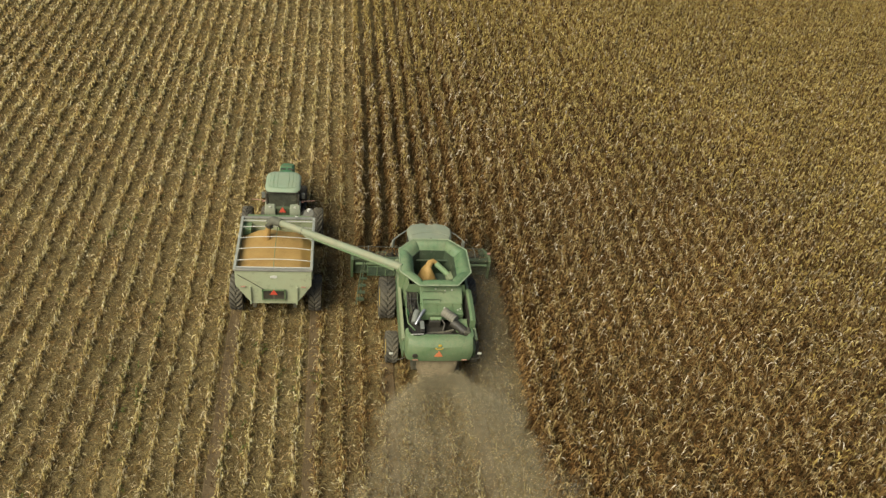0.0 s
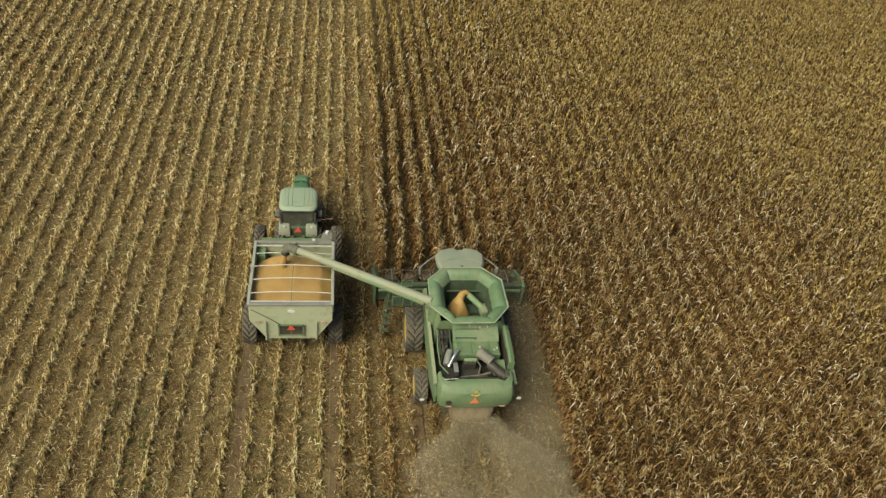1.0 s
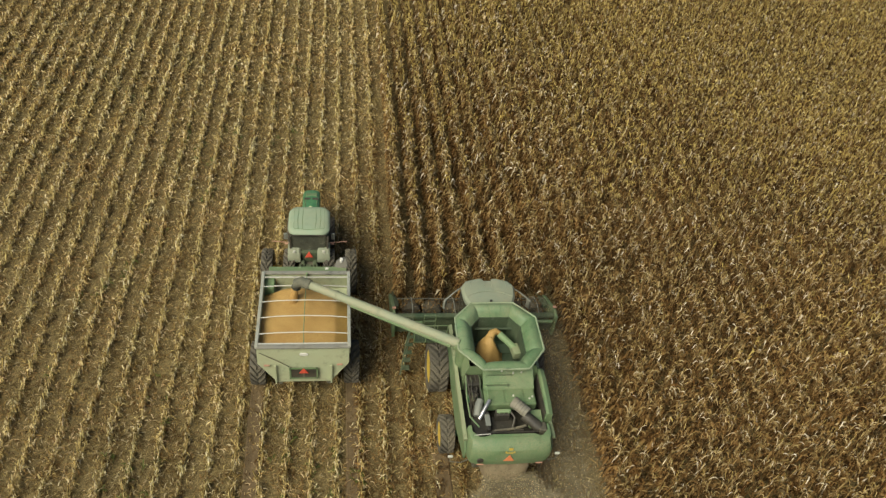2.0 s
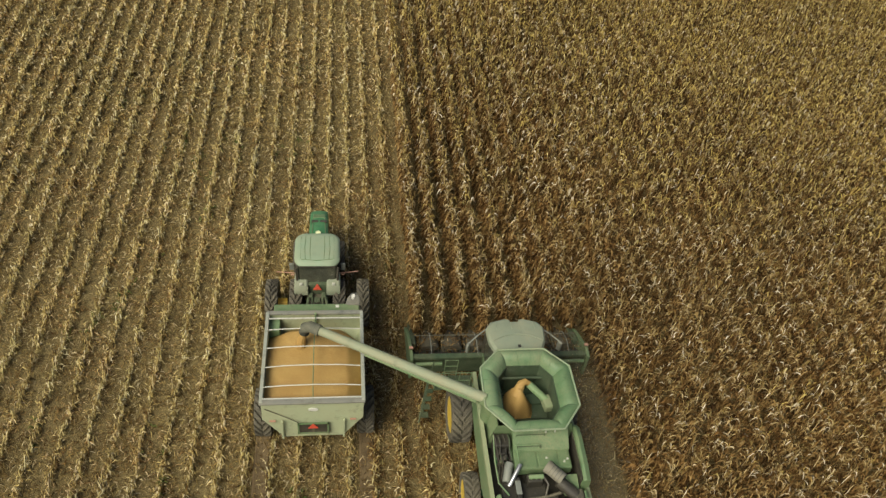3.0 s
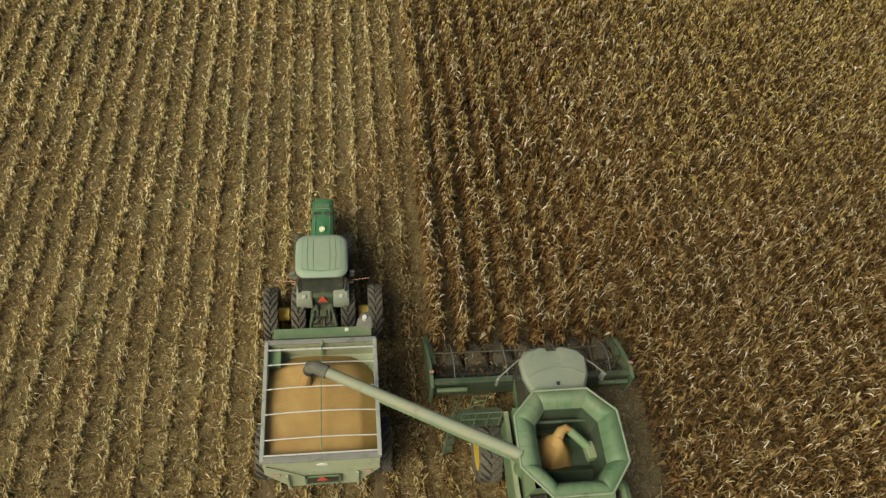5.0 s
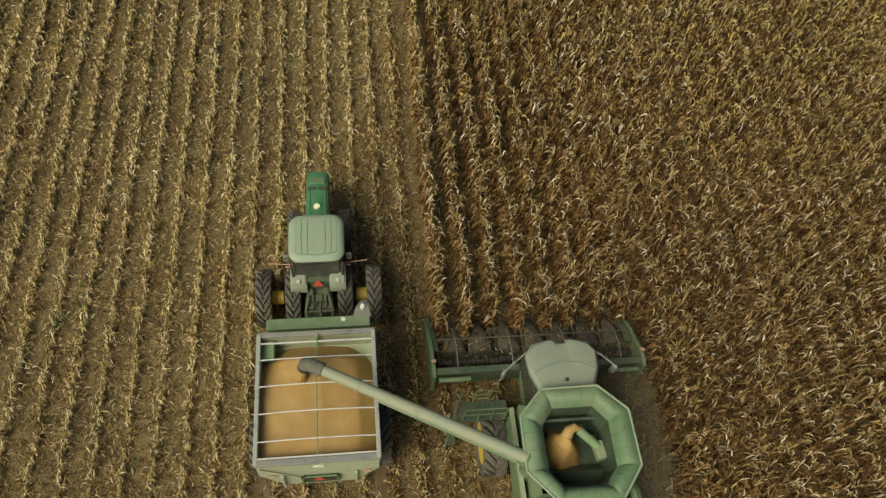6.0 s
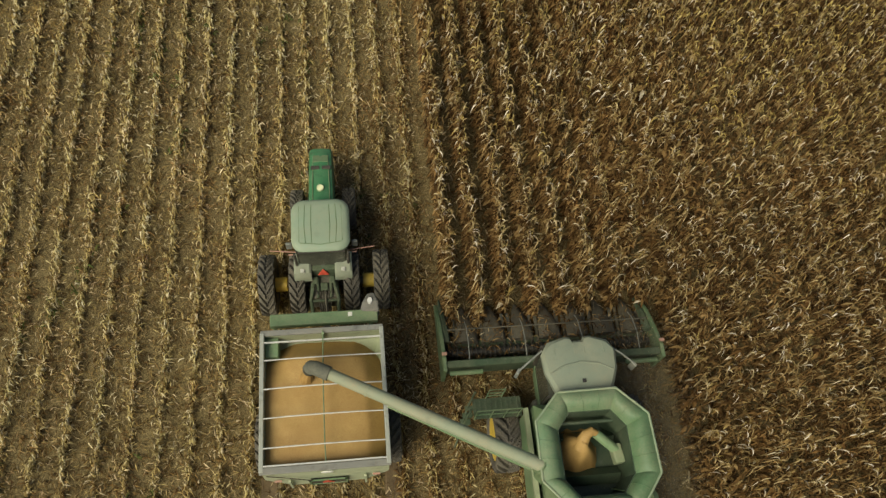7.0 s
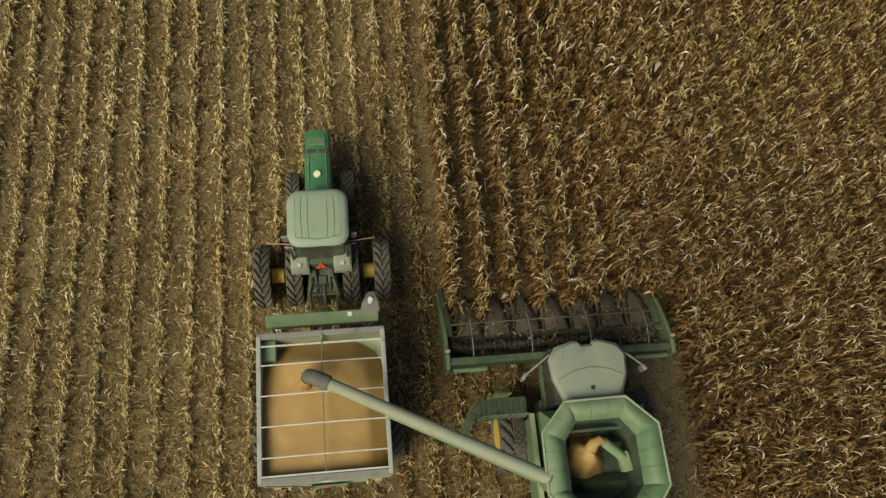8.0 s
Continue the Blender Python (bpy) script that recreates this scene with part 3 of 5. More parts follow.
vb = tube(bmesh.new(), [(-1.05, -7.27, 2.62), (-1.05, -7.33, 2.62)], 0.11, 14)
part("work_light", vb, BLACK, hood, "round dark work light")
for s in (-1, 1):
    rb = box(bmesh.new(), s * 1.02 - 0.12, s * 1.02 + 0.12, -7.325, -7.295, 2.36, 2.41, 0.01)
    part("reflector", rb, PINK, hood, "faded red reflector strip")
    ab = tube(bmesh.new(), [(s * 1.15, -6.95, 2.30), (s * 1.55 - 0.1, -7.08, 2.16), (s * 1.86 - 0.15, -7.02, 2.16), (s * 1.86 - 0.15, -7.02, 2.40)], 0.022, 6)
    arm = part("lamp_arm", ab, DARK, combine)
    lb = box(bmesh.new(), s * 1.86 - 0.24, s * 1.86 - 0.06, -7.05, -6.97, 2.40, 2.50, 0.03)
    part("lamp", lb, LAMP, arm, "white marker lamp")

# chaff chute and spreader
sb = bmesh.new()
rings = []
for py, half, z0, z1 in ((-6.8, 0.88, 1.40, 2.10), (-7.05, 0.80, 1.35, 1.90), (-7.22, 0.68, 1.28, 1.62), (-7.32, 0.54, 1.25, 1.42)):
    rings.append([(-half, py, z0), (-half, py, z1 - 0.12), (-half + 0.15, py - 0.03, z1 - 0.02), (-0.3, py - 0.06, z1), (0.3, py - 0.06, z1), (half - 0.15, py - 0.03, z1 - 0.02), (half, py, z1 - 0.12), (half, py, z0)])
loft(sb, rings)
part("chaff_spreader", sb, TAN, combine, "chaff-covered straw spreader", True)

# engine deck
db = bmesh.new()
box(db, -0.72, 1.10, -5.58, -4.35, 2.95, 3.34, 0.05)
deck = part("engine_deck", db, GREEN, combine, "green engine deck cover")
for px0, px1, py0, py1 in ((-0.66, -0.02, -5.55, -4.95), (0.04, 0.66, -5.55, -4.95), (0.72, 1.05, -5.5, -4.6), (-0.66, 0.66, -4.88, -4.5)):
    part("hatch", box(bmesh.new(), px0, px1, py0, py1, 3.335, 3.365, 0.012), GREEN, deck)
for px in (-0.35, 0.30):
    part("hatch_handle", box(bmesh.new(), px - 0.05, px + 0.05, -4.72, -4.66, 3.36, 3.42, 0.01), WHITE, deck, "pale latch")
sl = bmesh.new()
loft(sl, [[(px, -4.34, 3.30), (px, -4.34, 3.82), (px, -4.98, 3.40), (px, -4.98, 3.30)] for px in (-0.72, 1.10)])
bmesh.ops.bevel(sl, geom=list(sl.edges), offset=0.02, segments=2, affect="EDGES")
part("deck_slope", sl, GREEN, deck, "sloped green cover behind the tank")
part("deck_rail", tube(bmesh.new(), [(-0.62, -4.92, 3.42), (-0.62, -4.92, 3.56), (0.16, -4.92, 3.56), (0.16, -4.92, 3.42)], 0.015, 6), HEAD_GREEN, deck)
part("deck_rail", tube(bmesh.new(), [(-0.62, -4.62, 3.62), (-0.62, -4.62, 3.74), (0.30, -4.62, 3.74), (0.30, -4.62, 3.62)], 0.013, 6), HEAD_GREEN, deck)
for px, py, z in ((-0.05, -4.46, 3.76), (0.36, -4.52, 3.72), (0.66, -4.50, 3.73), (0.30, -5.25, 3.385), (0.86, -5.38, 3.385), (0.98, -5.30, 3.385)):
    part("deck_bolt", tube(bmesh.new(), [(px, py, z - 0.03), (px, py, z + 0.02)], 0.035, 8), LAMP, deck, "small pale cap")
hb = tube(bmesh.new(), [(-0.66, -5.5, 3.36), (-0.66, -5.5, 3.62), (-0.66, -4.9, 3.62), (-0.66, -4.9, 3.36)], 0.016, 6)
tube(hb, [(-0.66, -4.9, 3.6), (0.1, -4.9, 3.6), (0.1, -4.9, 3.36)], 0.016, 6)
part("hand_rail", hb, GREEN_PALE, deck)
fb = box(bmesh.new(), -1.45, 1.42, -6.5, -4.2, 2.45, 2.55)
part("bay_floor", fb, BAY, combine)
# sloping lower deck toward the tail on the far side, and the screen panel
kb = bmesh.new()
loft(kb, [[(0.55, -5.75, 3.22), (1.22, -5.75, 3.22), (1.22, -5.75, 3.10), (0.55, -5.75, 3.10)], [(0.75, -6.35, 3.12), (1.22, -6.35, 3.12), (1.22, -6.35, 3.0), (0.75, -6.35, 3.0)]])
part("tail_cover", kb, GREEN, combine)
screen = bmesh.new()
loft(screen, [[(1.30, py, 2.7), (1.30, py, z), (1.38, py, z + 0.06), (1.52, py, z), (1.54, py, 2.7)] for py, z in ((-4.15, 3.45), (-4.35, 3.62), (-4.8, 3.66), (-5.7, 3.60), (-6.15, 3.5))])
cooling = part("cooling_screen", screen, GREEN, combine, "green radiator screen door", True)
part("screen_mesh", box(bmesh.new(), 1.275, 1.298, -6.05, -4.4, 2.75, 3.5), BLACK, cooling, "black rotary screen")
part("fuel_cap_cover", box(bmesh.new(), 1.02, 1.30, -6.62, -6.25, 2.9, 3.26, 0.05), DARK, combine)
# air cleaner, duct, exhaust, cooler, hydraulic block
ab = tube(bmesh.new(), [(0.30, -5.62, 3.45), (0.68, -6.02, 3.42)], 0.20, 16)
tube(ab, [(0.24, -5.56, 3.45), (0.31, -5.63, 3.45)], 0.215, 16)
part("air_cleaner", ab, CANISTER, combine, "grey air cleaner canister", True)
for f in (0.2, 0.4, 0.6, 0.8):
    c = Vector((0.30, -5.62, 3.45)).lerp(Vector((0.68, -6.02, 3.42)), f)
    e = Vector((0.38, -0.40, -0.03)).normalized() * 0.012
    part("canister_band", tube(bmesh.new(), [c - e, c + e], 0.208, 16), SLATE, combine)
part("air_duct", tube(bmesh.new(), [(0.55, -6.0, 3.30), (0.85, -6.22, 3.20), (1.08, -6.40, 3.10)], 0.19, 12), BLACK, combine, "black rubber air duct", True)
part("engine", box(box(bmesh.new(), -0.55, 0.25, -6.45, -5.8, 2.5, 2.95, 0.06), -0.4, 0.1, -6.0, -5.72, 2.9, 3.3, 0.05), BAY, combine)
gb2 = box(bmesh.new(), -0.36, 0.12, -5.90, -5.78, 3.0, 3.38, 0.03)
for px in (-0.28, -0.12, 0.04):
    box(gb2, px - 0.02, px + 0.02, -5.93, -5.89, 3.02, 3.36)
part("gearbox", gb2, GREEN_PALE, combine, "ribbed green gear housing")
part("exhaust", tube(bmesh.new(), [(-0.98, -6.02, 3.15), (-0.72, -5.68, 3.45), (-0.60, -5.50, 3.50)], 0.07, 12), CHROME, combine, "bright steel exhaust pipe", True)
part("muffler", tube(bmesh.new(), [(-1.02, -5.85, 3.05), (-0.92, -5.45, 3.18), (-0.85, -5.30, 3.2)], 0.14, 12), GREY, combine, "", True)
ob2 = box(bmesh.new(), -1.20, -0.72, -6.55, -5.85, 2.6, 3.05, 0.05)
box(ob2, -0.78, -0.62, -6.50, -5.75, 2.6, 3.22, 0.04)
part("oil_cooler", ob2, BAY, combine)
part("cooler_cover", box(bmesh.new(), -0.80, -0.62, -6.35, -5.90, 3.2, 3.25, 0.02), GREY, combine)
hb = bmesh.new()
for i in range(7):
    a = Vector((-1.28 + 0.09 * i, -4.55 - 0.05 * (i % 3), 2.9))
    tube(hb, [a, a + Vector((0.05, -0.35, 0.22)), a + Vector((0.15, -0.7, 0.05)), a + Vector((0.08, -1.0, -0.1))], 0.025, 6)
part("hoses", hb, BLACK, combine, "black hydraulic hoses")
part("valve_block", box(bmesh.new(), -1.22, -0.80, -5.0, -4.5, 2.6, 2.98, 0.03), GREEN_DEEP, combine)
for i, (px, py, z, r, h) in enumerate(((-1.08, -5.10, 3.0, 0.09, 0.28), (-0.90, -4.75, 3.0, 0.06, 0.34), (-1.12, -4.70, 2.95, 0.11, 0.18))):
    part("filter_canister", tube(bmesh.new(), [(px, py, z - 0.2), (px + 0.02, py - 0.03, z + h)], r, 12), (DARK, BLACK, GREY)[i], combine, "", True)
# added black block: stands in for the shade below the tank rim
part("rim_shade_block", box(box(bmesh.new(), -1.30, -0.78, -4.86, -4.40, 2.9, 3.52, 0.05), -1.20, -0.95, -5.05, -4.84, 2.9, 3.36, 0.03), BAY, combine, "added dark block for the shade under the tank rim")
for i in range(6):
    a = Vector((-1.30 + 0.10 * i + 0.05 * math.sin(i * 2.1), -4.40 - 0.05 * (i % 3), 3.54 - 0.05 * (i % 2)))
    part("pressure_hose", tube(bmesh.new(), [a, a + Vector((0.02, -0.22, 0.07)), a + Vector((0.05 - 0.03 * (i % 3), -0.48, -0.10)), a + Vector((0.10 - 0.05 * (i % 2), -0.78, -0.32))], 0.024, 6), (BLACK, HEAD_GREEN, BAY)[i % 3], combine, "", True)
part("return_pipe", tube(bmesh.new(), [(-1.30, -4.45, 3.50), (-1.32, -5.2, 3.22), (-1.28, -5.9, 3.12), (-1.0, -6.3, 3.08)], 0.03, 8), GREEN, combine, "", True)
part("bay_pipe", tube(bmesh.new(), [(-0.60, -6.40, 2.95), (-0.30, -6.42, 3.05), (0.20, -6.38, 3.05), (0.62, -6.30, 3.12)], 0.05, 8), DARK, combine, "", True)
part("coolant_hose", tube(bmesh.new(), [(0.10, -5.80, 3.30), (0.25, -6.05, 3.22), (0.15, -6.35, 3.0)], 0.04, 8), BLACK, combine, "", True)
part("belt_guard", box(bmesh.new(), 0.20, 0.52, -6.48, -6.40, 2.6, 3.10, 0.02), BAY, combine)
part("bay_wall", box(bmesh.new(), -1.34, 1.28, -6.60, -6.54, 2.5, 3.15), BAY, combine)
part("bay_rail", tube(bmesh.new(), [(-1.25, -6.75, 3.0), (-1.25, -6.75, 3.3), (-0.70, -6.72, 3.3), (-0.70, -6.72, 3.0)], 0.014, 6), BOW, combine)

# grain tank: eight flared panels on a box, dark floor, grain and loading auger
INNER = [(-0.94, -2.56), (-0.58, -2.10), (0.56, -2.10), (0.92, -2.56), (0.92, -3.80), (0.56, -4.26), (-0.58, -4.26), (-0.94, -3.80)]
OUTER = [(-1.54, -2.32), (-0.86, -1.60), (0.74, -1.58), (1.50, -2.32), (1.53, -3.85), (0.86, -4.70), (-0.80, -4.72), (-1.57, -3.82)]
Z_IN, Z_OUT = 3.92, 4.17
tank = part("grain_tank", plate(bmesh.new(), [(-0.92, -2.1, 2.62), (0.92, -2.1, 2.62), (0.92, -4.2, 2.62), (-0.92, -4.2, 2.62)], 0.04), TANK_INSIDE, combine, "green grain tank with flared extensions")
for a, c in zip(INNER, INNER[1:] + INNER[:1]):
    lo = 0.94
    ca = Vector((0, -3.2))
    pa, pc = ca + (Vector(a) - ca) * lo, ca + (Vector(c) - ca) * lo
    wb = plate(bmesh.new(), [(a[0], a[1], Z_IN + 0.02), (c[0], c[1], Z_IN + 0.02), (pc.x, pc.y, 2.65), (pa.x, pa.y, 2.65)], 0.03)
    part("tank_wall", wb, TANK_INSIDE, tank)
ob3 = bmesh.new()
loft(ob3, [[(x, y, z) for x, y in ((-1.36, -1.70), (1.36, -1.70), (1.36, -4.36), (-1.36, -4.36))] for z in (1.9, 3.3)], cap=False)
loft(ob3, [[(x, y, 3.3) for x, y in ((-1.36, -1.70), (1.36, -1.70), (1.36, -4.36), (-1.36, -4.36))], [(x, y, Z_IN) for x, y in ((-1.20, -2.0), (1.20, -2.0), (1.20, -4.36), (-1.20, -4.36))]], cap=False)
part("tank_shell", ob3, GREEN, tank)
for i in range(8):
    j = (i + 1) % 8
    a, c, p, q = INNER[i], INNER[j], OUTER[i], OUTER[j]
    a, c, p, q = Vector((*a, Z_IN)), Vector((*c, Z_IN)), Vector((*p, Z_OUT)), Vector((*q, Z_OUT))
    nrm = (c - a).cross(p - a).normalized()
    if nrm.z < 0:
        nrm = -nrm

    def skin(u, v, lift=0.0):
        flat = a.lerp(c, u).lerp(p.lerp(q, u), v)
        swell = 0.21 * math.sin(math.pi * v ** 1.25) ** 0.75 * (0.62 + 0.38 * (4 * u * (1 - u)) ** 0.4) if 0 < v < 1 else 0
        return flat + nrm * (swell + lift)

    eb = bmesh.new()
    steps = [f / 7 for f in range(8)]
    loft(eb, [[skin(f / 12, v) for v in steps] + [skin(f / 12, v, -0.03) for v in steps[::-1]] for f in range(13)])
    part("extension_panel", eb, TANK_PALE if i in (0, 1, 7) else TANK_GREEN, tank, "", True)
    for f in ((0.36, 0.68) if i in (1, 3, 5, 7) else (0.5,)):
        part("panel_rib", tube(bmesh.new(), [skin(f, v, 0.004) for v in (0.05, 0.3, 0.55, 0.8, 0.96)], 0.014, 5), TANK_GREEN, tank)
rb = bmesh.new()
for i in range(8):
    p, q = OUTER[i], OUTER[(i + 1) % 8]
    tube(rb, [(p[0], p[1], Z_OUT + 0.01), (q[0], q[1], Z_OUT + 0.01)], 0.034, 8)
part("tank_rim", rb, RAIL_GREEN, tank, "pale dusty tank rim", True)
part("tank_camera", box(bmesh.new(), -0.44, -0.32, -1.90, -1.80, 4.10, 4.19, 0.02), LAMP, tank, "small pale tank lamp")
for px, py in ((-1.02, -2.12), (1.0, -2.08)):
    part("sight_window", tube(bmesh.new(), [(px, py, 4.06), (px * 0.985, py - 0.02, 4.17)], 0.14, 14), TANK_GREEN, tank)
gb3 = bmesh.new()
gv = {}
for i in range(25):
    for j in range(25):
        px, py = -0.86 + 1.72 * i / 24, -4.05 + 1.80 * j / 24
        h = 2.50 + 1.22 * math.exp(-1.3 * (math.hypot((px + 0.24) / 0.46, (py + 2.92) / 0.58) + 0.35 * noise.noise((px * 2.4, py * 2.4, 5))) ** 2) + 0.05 * noise.noise((px * 4, py * 4, 0)) + 0.02 * noise.noise((px * 14, py * 14, 2))
        gv[i, j] = gb3.verts.new((px, py, h))
for i in range(24):
    for j in range(24):
        gb3.faces.new((gv[i, j], gv[i + 1, j], gv[i + 1, j + 1], gv[i, j + 1]))
part("tank_grain", gb3, GRAIN, tank, "heap of orange-yellow maize grain", True)
part("loading_auger", tube(bmesh.new(), [(0.72, -3.06, 3.30), (0.14, -2.64, 3.64)], 0.13, 12), GREEN_PALE, tank, "dusty green loading auger", True)
for py in (-2.62, -3.62):
    cv = bmesh.new()
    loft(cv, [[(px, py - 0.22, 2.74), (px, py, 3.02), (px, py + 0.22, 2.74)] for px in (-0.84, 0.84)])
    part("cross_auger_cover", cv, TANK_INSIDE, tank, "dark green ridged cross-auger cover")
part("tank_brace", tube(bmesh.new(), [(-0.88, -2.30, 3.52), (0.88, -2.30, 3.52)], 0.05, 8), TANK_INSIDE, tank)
for px in (-0.62, 0.58):
    part("tank_ladder_rail", tube(bmesh.new(), [(px, -4.18, 3.80), (px, -3.98, 2.72)], 0.022, 6), TANK_GREEN, tank)
part("auger_gearbox", box(bmesh.new(), 0.60, 0.88, -3.42, -2.90, 3.08, 3.42, 0.05, (0, 0, 8)), RAIL, tank, "dusty pale auger gearbox")


part("grain_spout", tube(bmesh.new(), [(0.16, -2.64, 3.66), (0.02, -2.60, 3.73), (-0.12, -2.66, 3.70), (-0.22, -2.80, 3.58), (-0.28, -2.95, 3.40)], 0.09, 12, 0.20), GRAIN, tank, "golden stream of maize", True)

# cab
def cab_ring(z, grow, front):
    return rounded(-0.92 - grow, 0.92 + grow, -1.62, -0.28 + front, 0.16, z, 4)


part("cab_body", loft(bmesh.new(), [cab_ring(1.75, 0.0, 0.0), cab_ring(2.25, 0.03, 0.08)]), GREEN, combine)
part("cab_glass", loft(bmesh.new(), [cab_ring(2.26, 0.01, 0.06), cab_ring(3.55, 0.02, 0.22)]), GLASS, combine, "dark tinted cab glass")
for px in (-0.94, 0.94):
    for py in (-1.55, -0.15):
        part("cab_pillar", tube(bmesh.new(), [(px, py - (0.1 if py > -1 else 0), 2.25), (px, py, 3.58)], 0.05, 8), BLACK, combine)
rb = bmesh.new()
out = []
for z, g in ((3.56, -0.04), (3.62, 0.02), (3.80, 0.03), (3.90, -0.05), (3.93, -0.20)):
    out.append([(-0.70 - g, -1.66 - g, z), (-0.98 - g, -0.95, z), (-1.02 - g, -0.42, z), (-0.82 - g, -0.14 + g, z), (-0.34, 0.0 + g, z), (-0.20, -0.02 + g, z), (-0.15, -0.12 + g, z), (0.15, -0.12 + g, z), (0.20, -0.02 + g, z), (0.34, 0.0 + g, z), (0.82 + g, -0.14 + g, z), (1.02 + g, -0.42, z), (0.98 + g, -0.95, z), (0.70 + g, -1.66 - g, z)])
loft(rb, out)
roof = part("cab_roof", rb, ROOF_GREY, combine, "dusty grey-green cab roof with a notched front", True)
cr = bmesh.new()
tube(cr, [(-0.86, -1.0, 3.925), (-0.5, -0.82, 3.945), (0, -0.74, 3.95), (0.5, -0.82, 3.945), (0.86, -1.0, 3.925)], 0.022, 6)
for px in (-0.66, -0.13, 0.13, 0.66):
    tube(cr, [(px, -0.18, 3.90), (px * 1.05, -0.5, 3.935)], 0.016, 6)
part("roof_crease", cr, ROOF_GREY, roof)
part("roof_stud", box(bmesh.new(), -0.05, 0.05, -1.32, -1.22, 3.92, 3.97, 0.01), BLACK, roof)
for s in (-1, 1):
    mb = tube(bmesh.new(), [(s * 0.98, -0.28, 3.66), (s * 1.30, -0.50, 3.60), (s * 1.62, -0.72, 3.45)], 0.028, 8)
    arm = part("mirror_arm", mb, GREY, combine, "grey mirror arm")
    part("mirror", box(bmesh.new(), s * 1.66 - 0.05, s * 1.66 + 0.05, -0.84, -0.66, 3.0, 3.44, 0.03, (0, 0, s * 35)), GREY, arm, "grey mirror housing")

# platform, rails and ladder
pf = bmesh.new()
box(pf, -2.85, -1.45, -1.68, -1.10, 1.98, 2.03)
platform = part("platform", pf, HEAD_GREEN, combine, "green slatted access platform")
for i in range(9):
    part("slat", box(bmesh.new(), -2.80 + i * 0.155, -2.76 + i * 0.155, -1.66, -1.12, 2.03, 2.055), HEAD_GREEN, platform)
rl = bmesh.new()
for z in (2.55, 3.0):
    tube(rl, [(-2.85, -1.68, z), (-1.6, -1.68, z)], 0.02, 6)
for px in (-2.85, -2.4, -2.0, -1.6):
    tube(rl, [(px, -1.68, 2.0), (px, -1.68, 3.0)], 0.02, 6)
tube(rl, [(-2.45, -1.1, 2.0), (-2.45, -1.1, 2.95), (-2.0, -1.1, 2.95), (-2.0, -1.1, 2.0)], 0.02, 6)
for z in (2.3, 2.6):
    tube(rl, [(-2.45, -1.1, z), (-2.0, -1.1, z)], 0.018, 6)
part("guard_rail", rl, GREEN, platform)
ld = bmesh.new()
for dx in (0, 0.18):
    tube(ld, [(-2.86 - dx, -1.12 - 0.5 * (dx > 0), 2.95), (-3.0 - dx, -1.30 - 0.5 * (dx > 0), 2.0), (-3.15 - dx, -1.75 - 0.4 * (dx > 0), 0.6)], 0.03, 6)
for i in range(5):
    f = i / 4
    box(ld, -3.28 + 0.2 * f, -2.95 + 0.15 * f, -1.95 + 0.55 * f, -1.72 + 0.45 * f, 0.62 + 1.3 * f, 0.66 + 1.3 * f)
part("ladder", ld, HEAD_GREEN, platform, "green swing-out ladder")

# wheels
for s in (-1, 1):
    wheel(combine, s * 1.90, -2.08, 1.02, 0.68, 18, s, YELLOW)
    wheel(combine, s * 1.80, -5.00, 0.72, 0.50, 16, s, YELLOW)
part("front_axle", tube(bmesh.new(), [(-1.7, -2.08, 1.02), (1.7, -2.08, 1.02)], 0.20, 10), GREEN_DEEP, combine)
part("rear_axle", tube(bmesh.new(), [(-1.7, -5.00, 0.75), (1.7, -5.00, 0.75)], 0.12, 8), GREEN_DEEP, combine)

# unloading auger swung out over the cart
ROOT, TIP = Vector((-1.45, -3.45, 4.05)), Vector((-6.95, -0.62, 4.22))
ab = tube(bmesh.new(), [ROOT, TIP], 0.178, 16, 0.155)
auger = part("unloading_auger", ab, AUGER_GREEN, combine, "long pale green unloading auger tube", True)
d = (TIP - ROOT).normalized()
for f in (0.25, 0.52, 0.80):
    p = ROOT + (TIP - ROOT) * f
    part("auger_flange", tube(bmesh.new(), [p - d * 0.02, p + d * 0.02], 0.182, 16), AUGER_GREEN, auger)
off = Vector((d.y, -d.x, 0)).normalized() * -0.12
off = off if off.y < 0 else -off
sb = tube(bmesh.new(), [ROOT + d * 0.3 + off + Vector((0, 0, -0.13)), ROOT + d * 4.3 + off + Vector((0, 0, -0.09))], 0.095, 8, 0.07)
part("auger_stay", sb, GREEN, auger)
part("auger_elbow", tube(bmesh.new(), [(-1.30, -3.50, 2.4), (-1.32, -3.50, 3.4), (-1.36, -3.49, 3.9), ROOT + d * 0.15], 0.25, 14), GREEN, auger, "", True)
bt = bmesh.new()
tube(bt, [TIP - d * 0.15, TIP + d * 0.22, TIP + d * 0.40 + Vector((0, 0, -0.16)), TIP + d * 0.46 + Vector((0, 0, -0.42))], 0.20, 14, 0.19)
part("auger_boot", bt, BOOT, auger, "dark rubber spout boot", True)
fs = bmesh.new()
end = TIP + d * 0.46 + Vector((0, 0, -0.42))
tube(fs, [end, end + Vector((-0.10, -0.03, -0.35)), end + Vector((-0.14, -0.06, -0.72))], 0.11, 10, 0.20)
part("grain_stream", fs, GRAIN, auger, "stream of yellow maize falling from the spout", True)

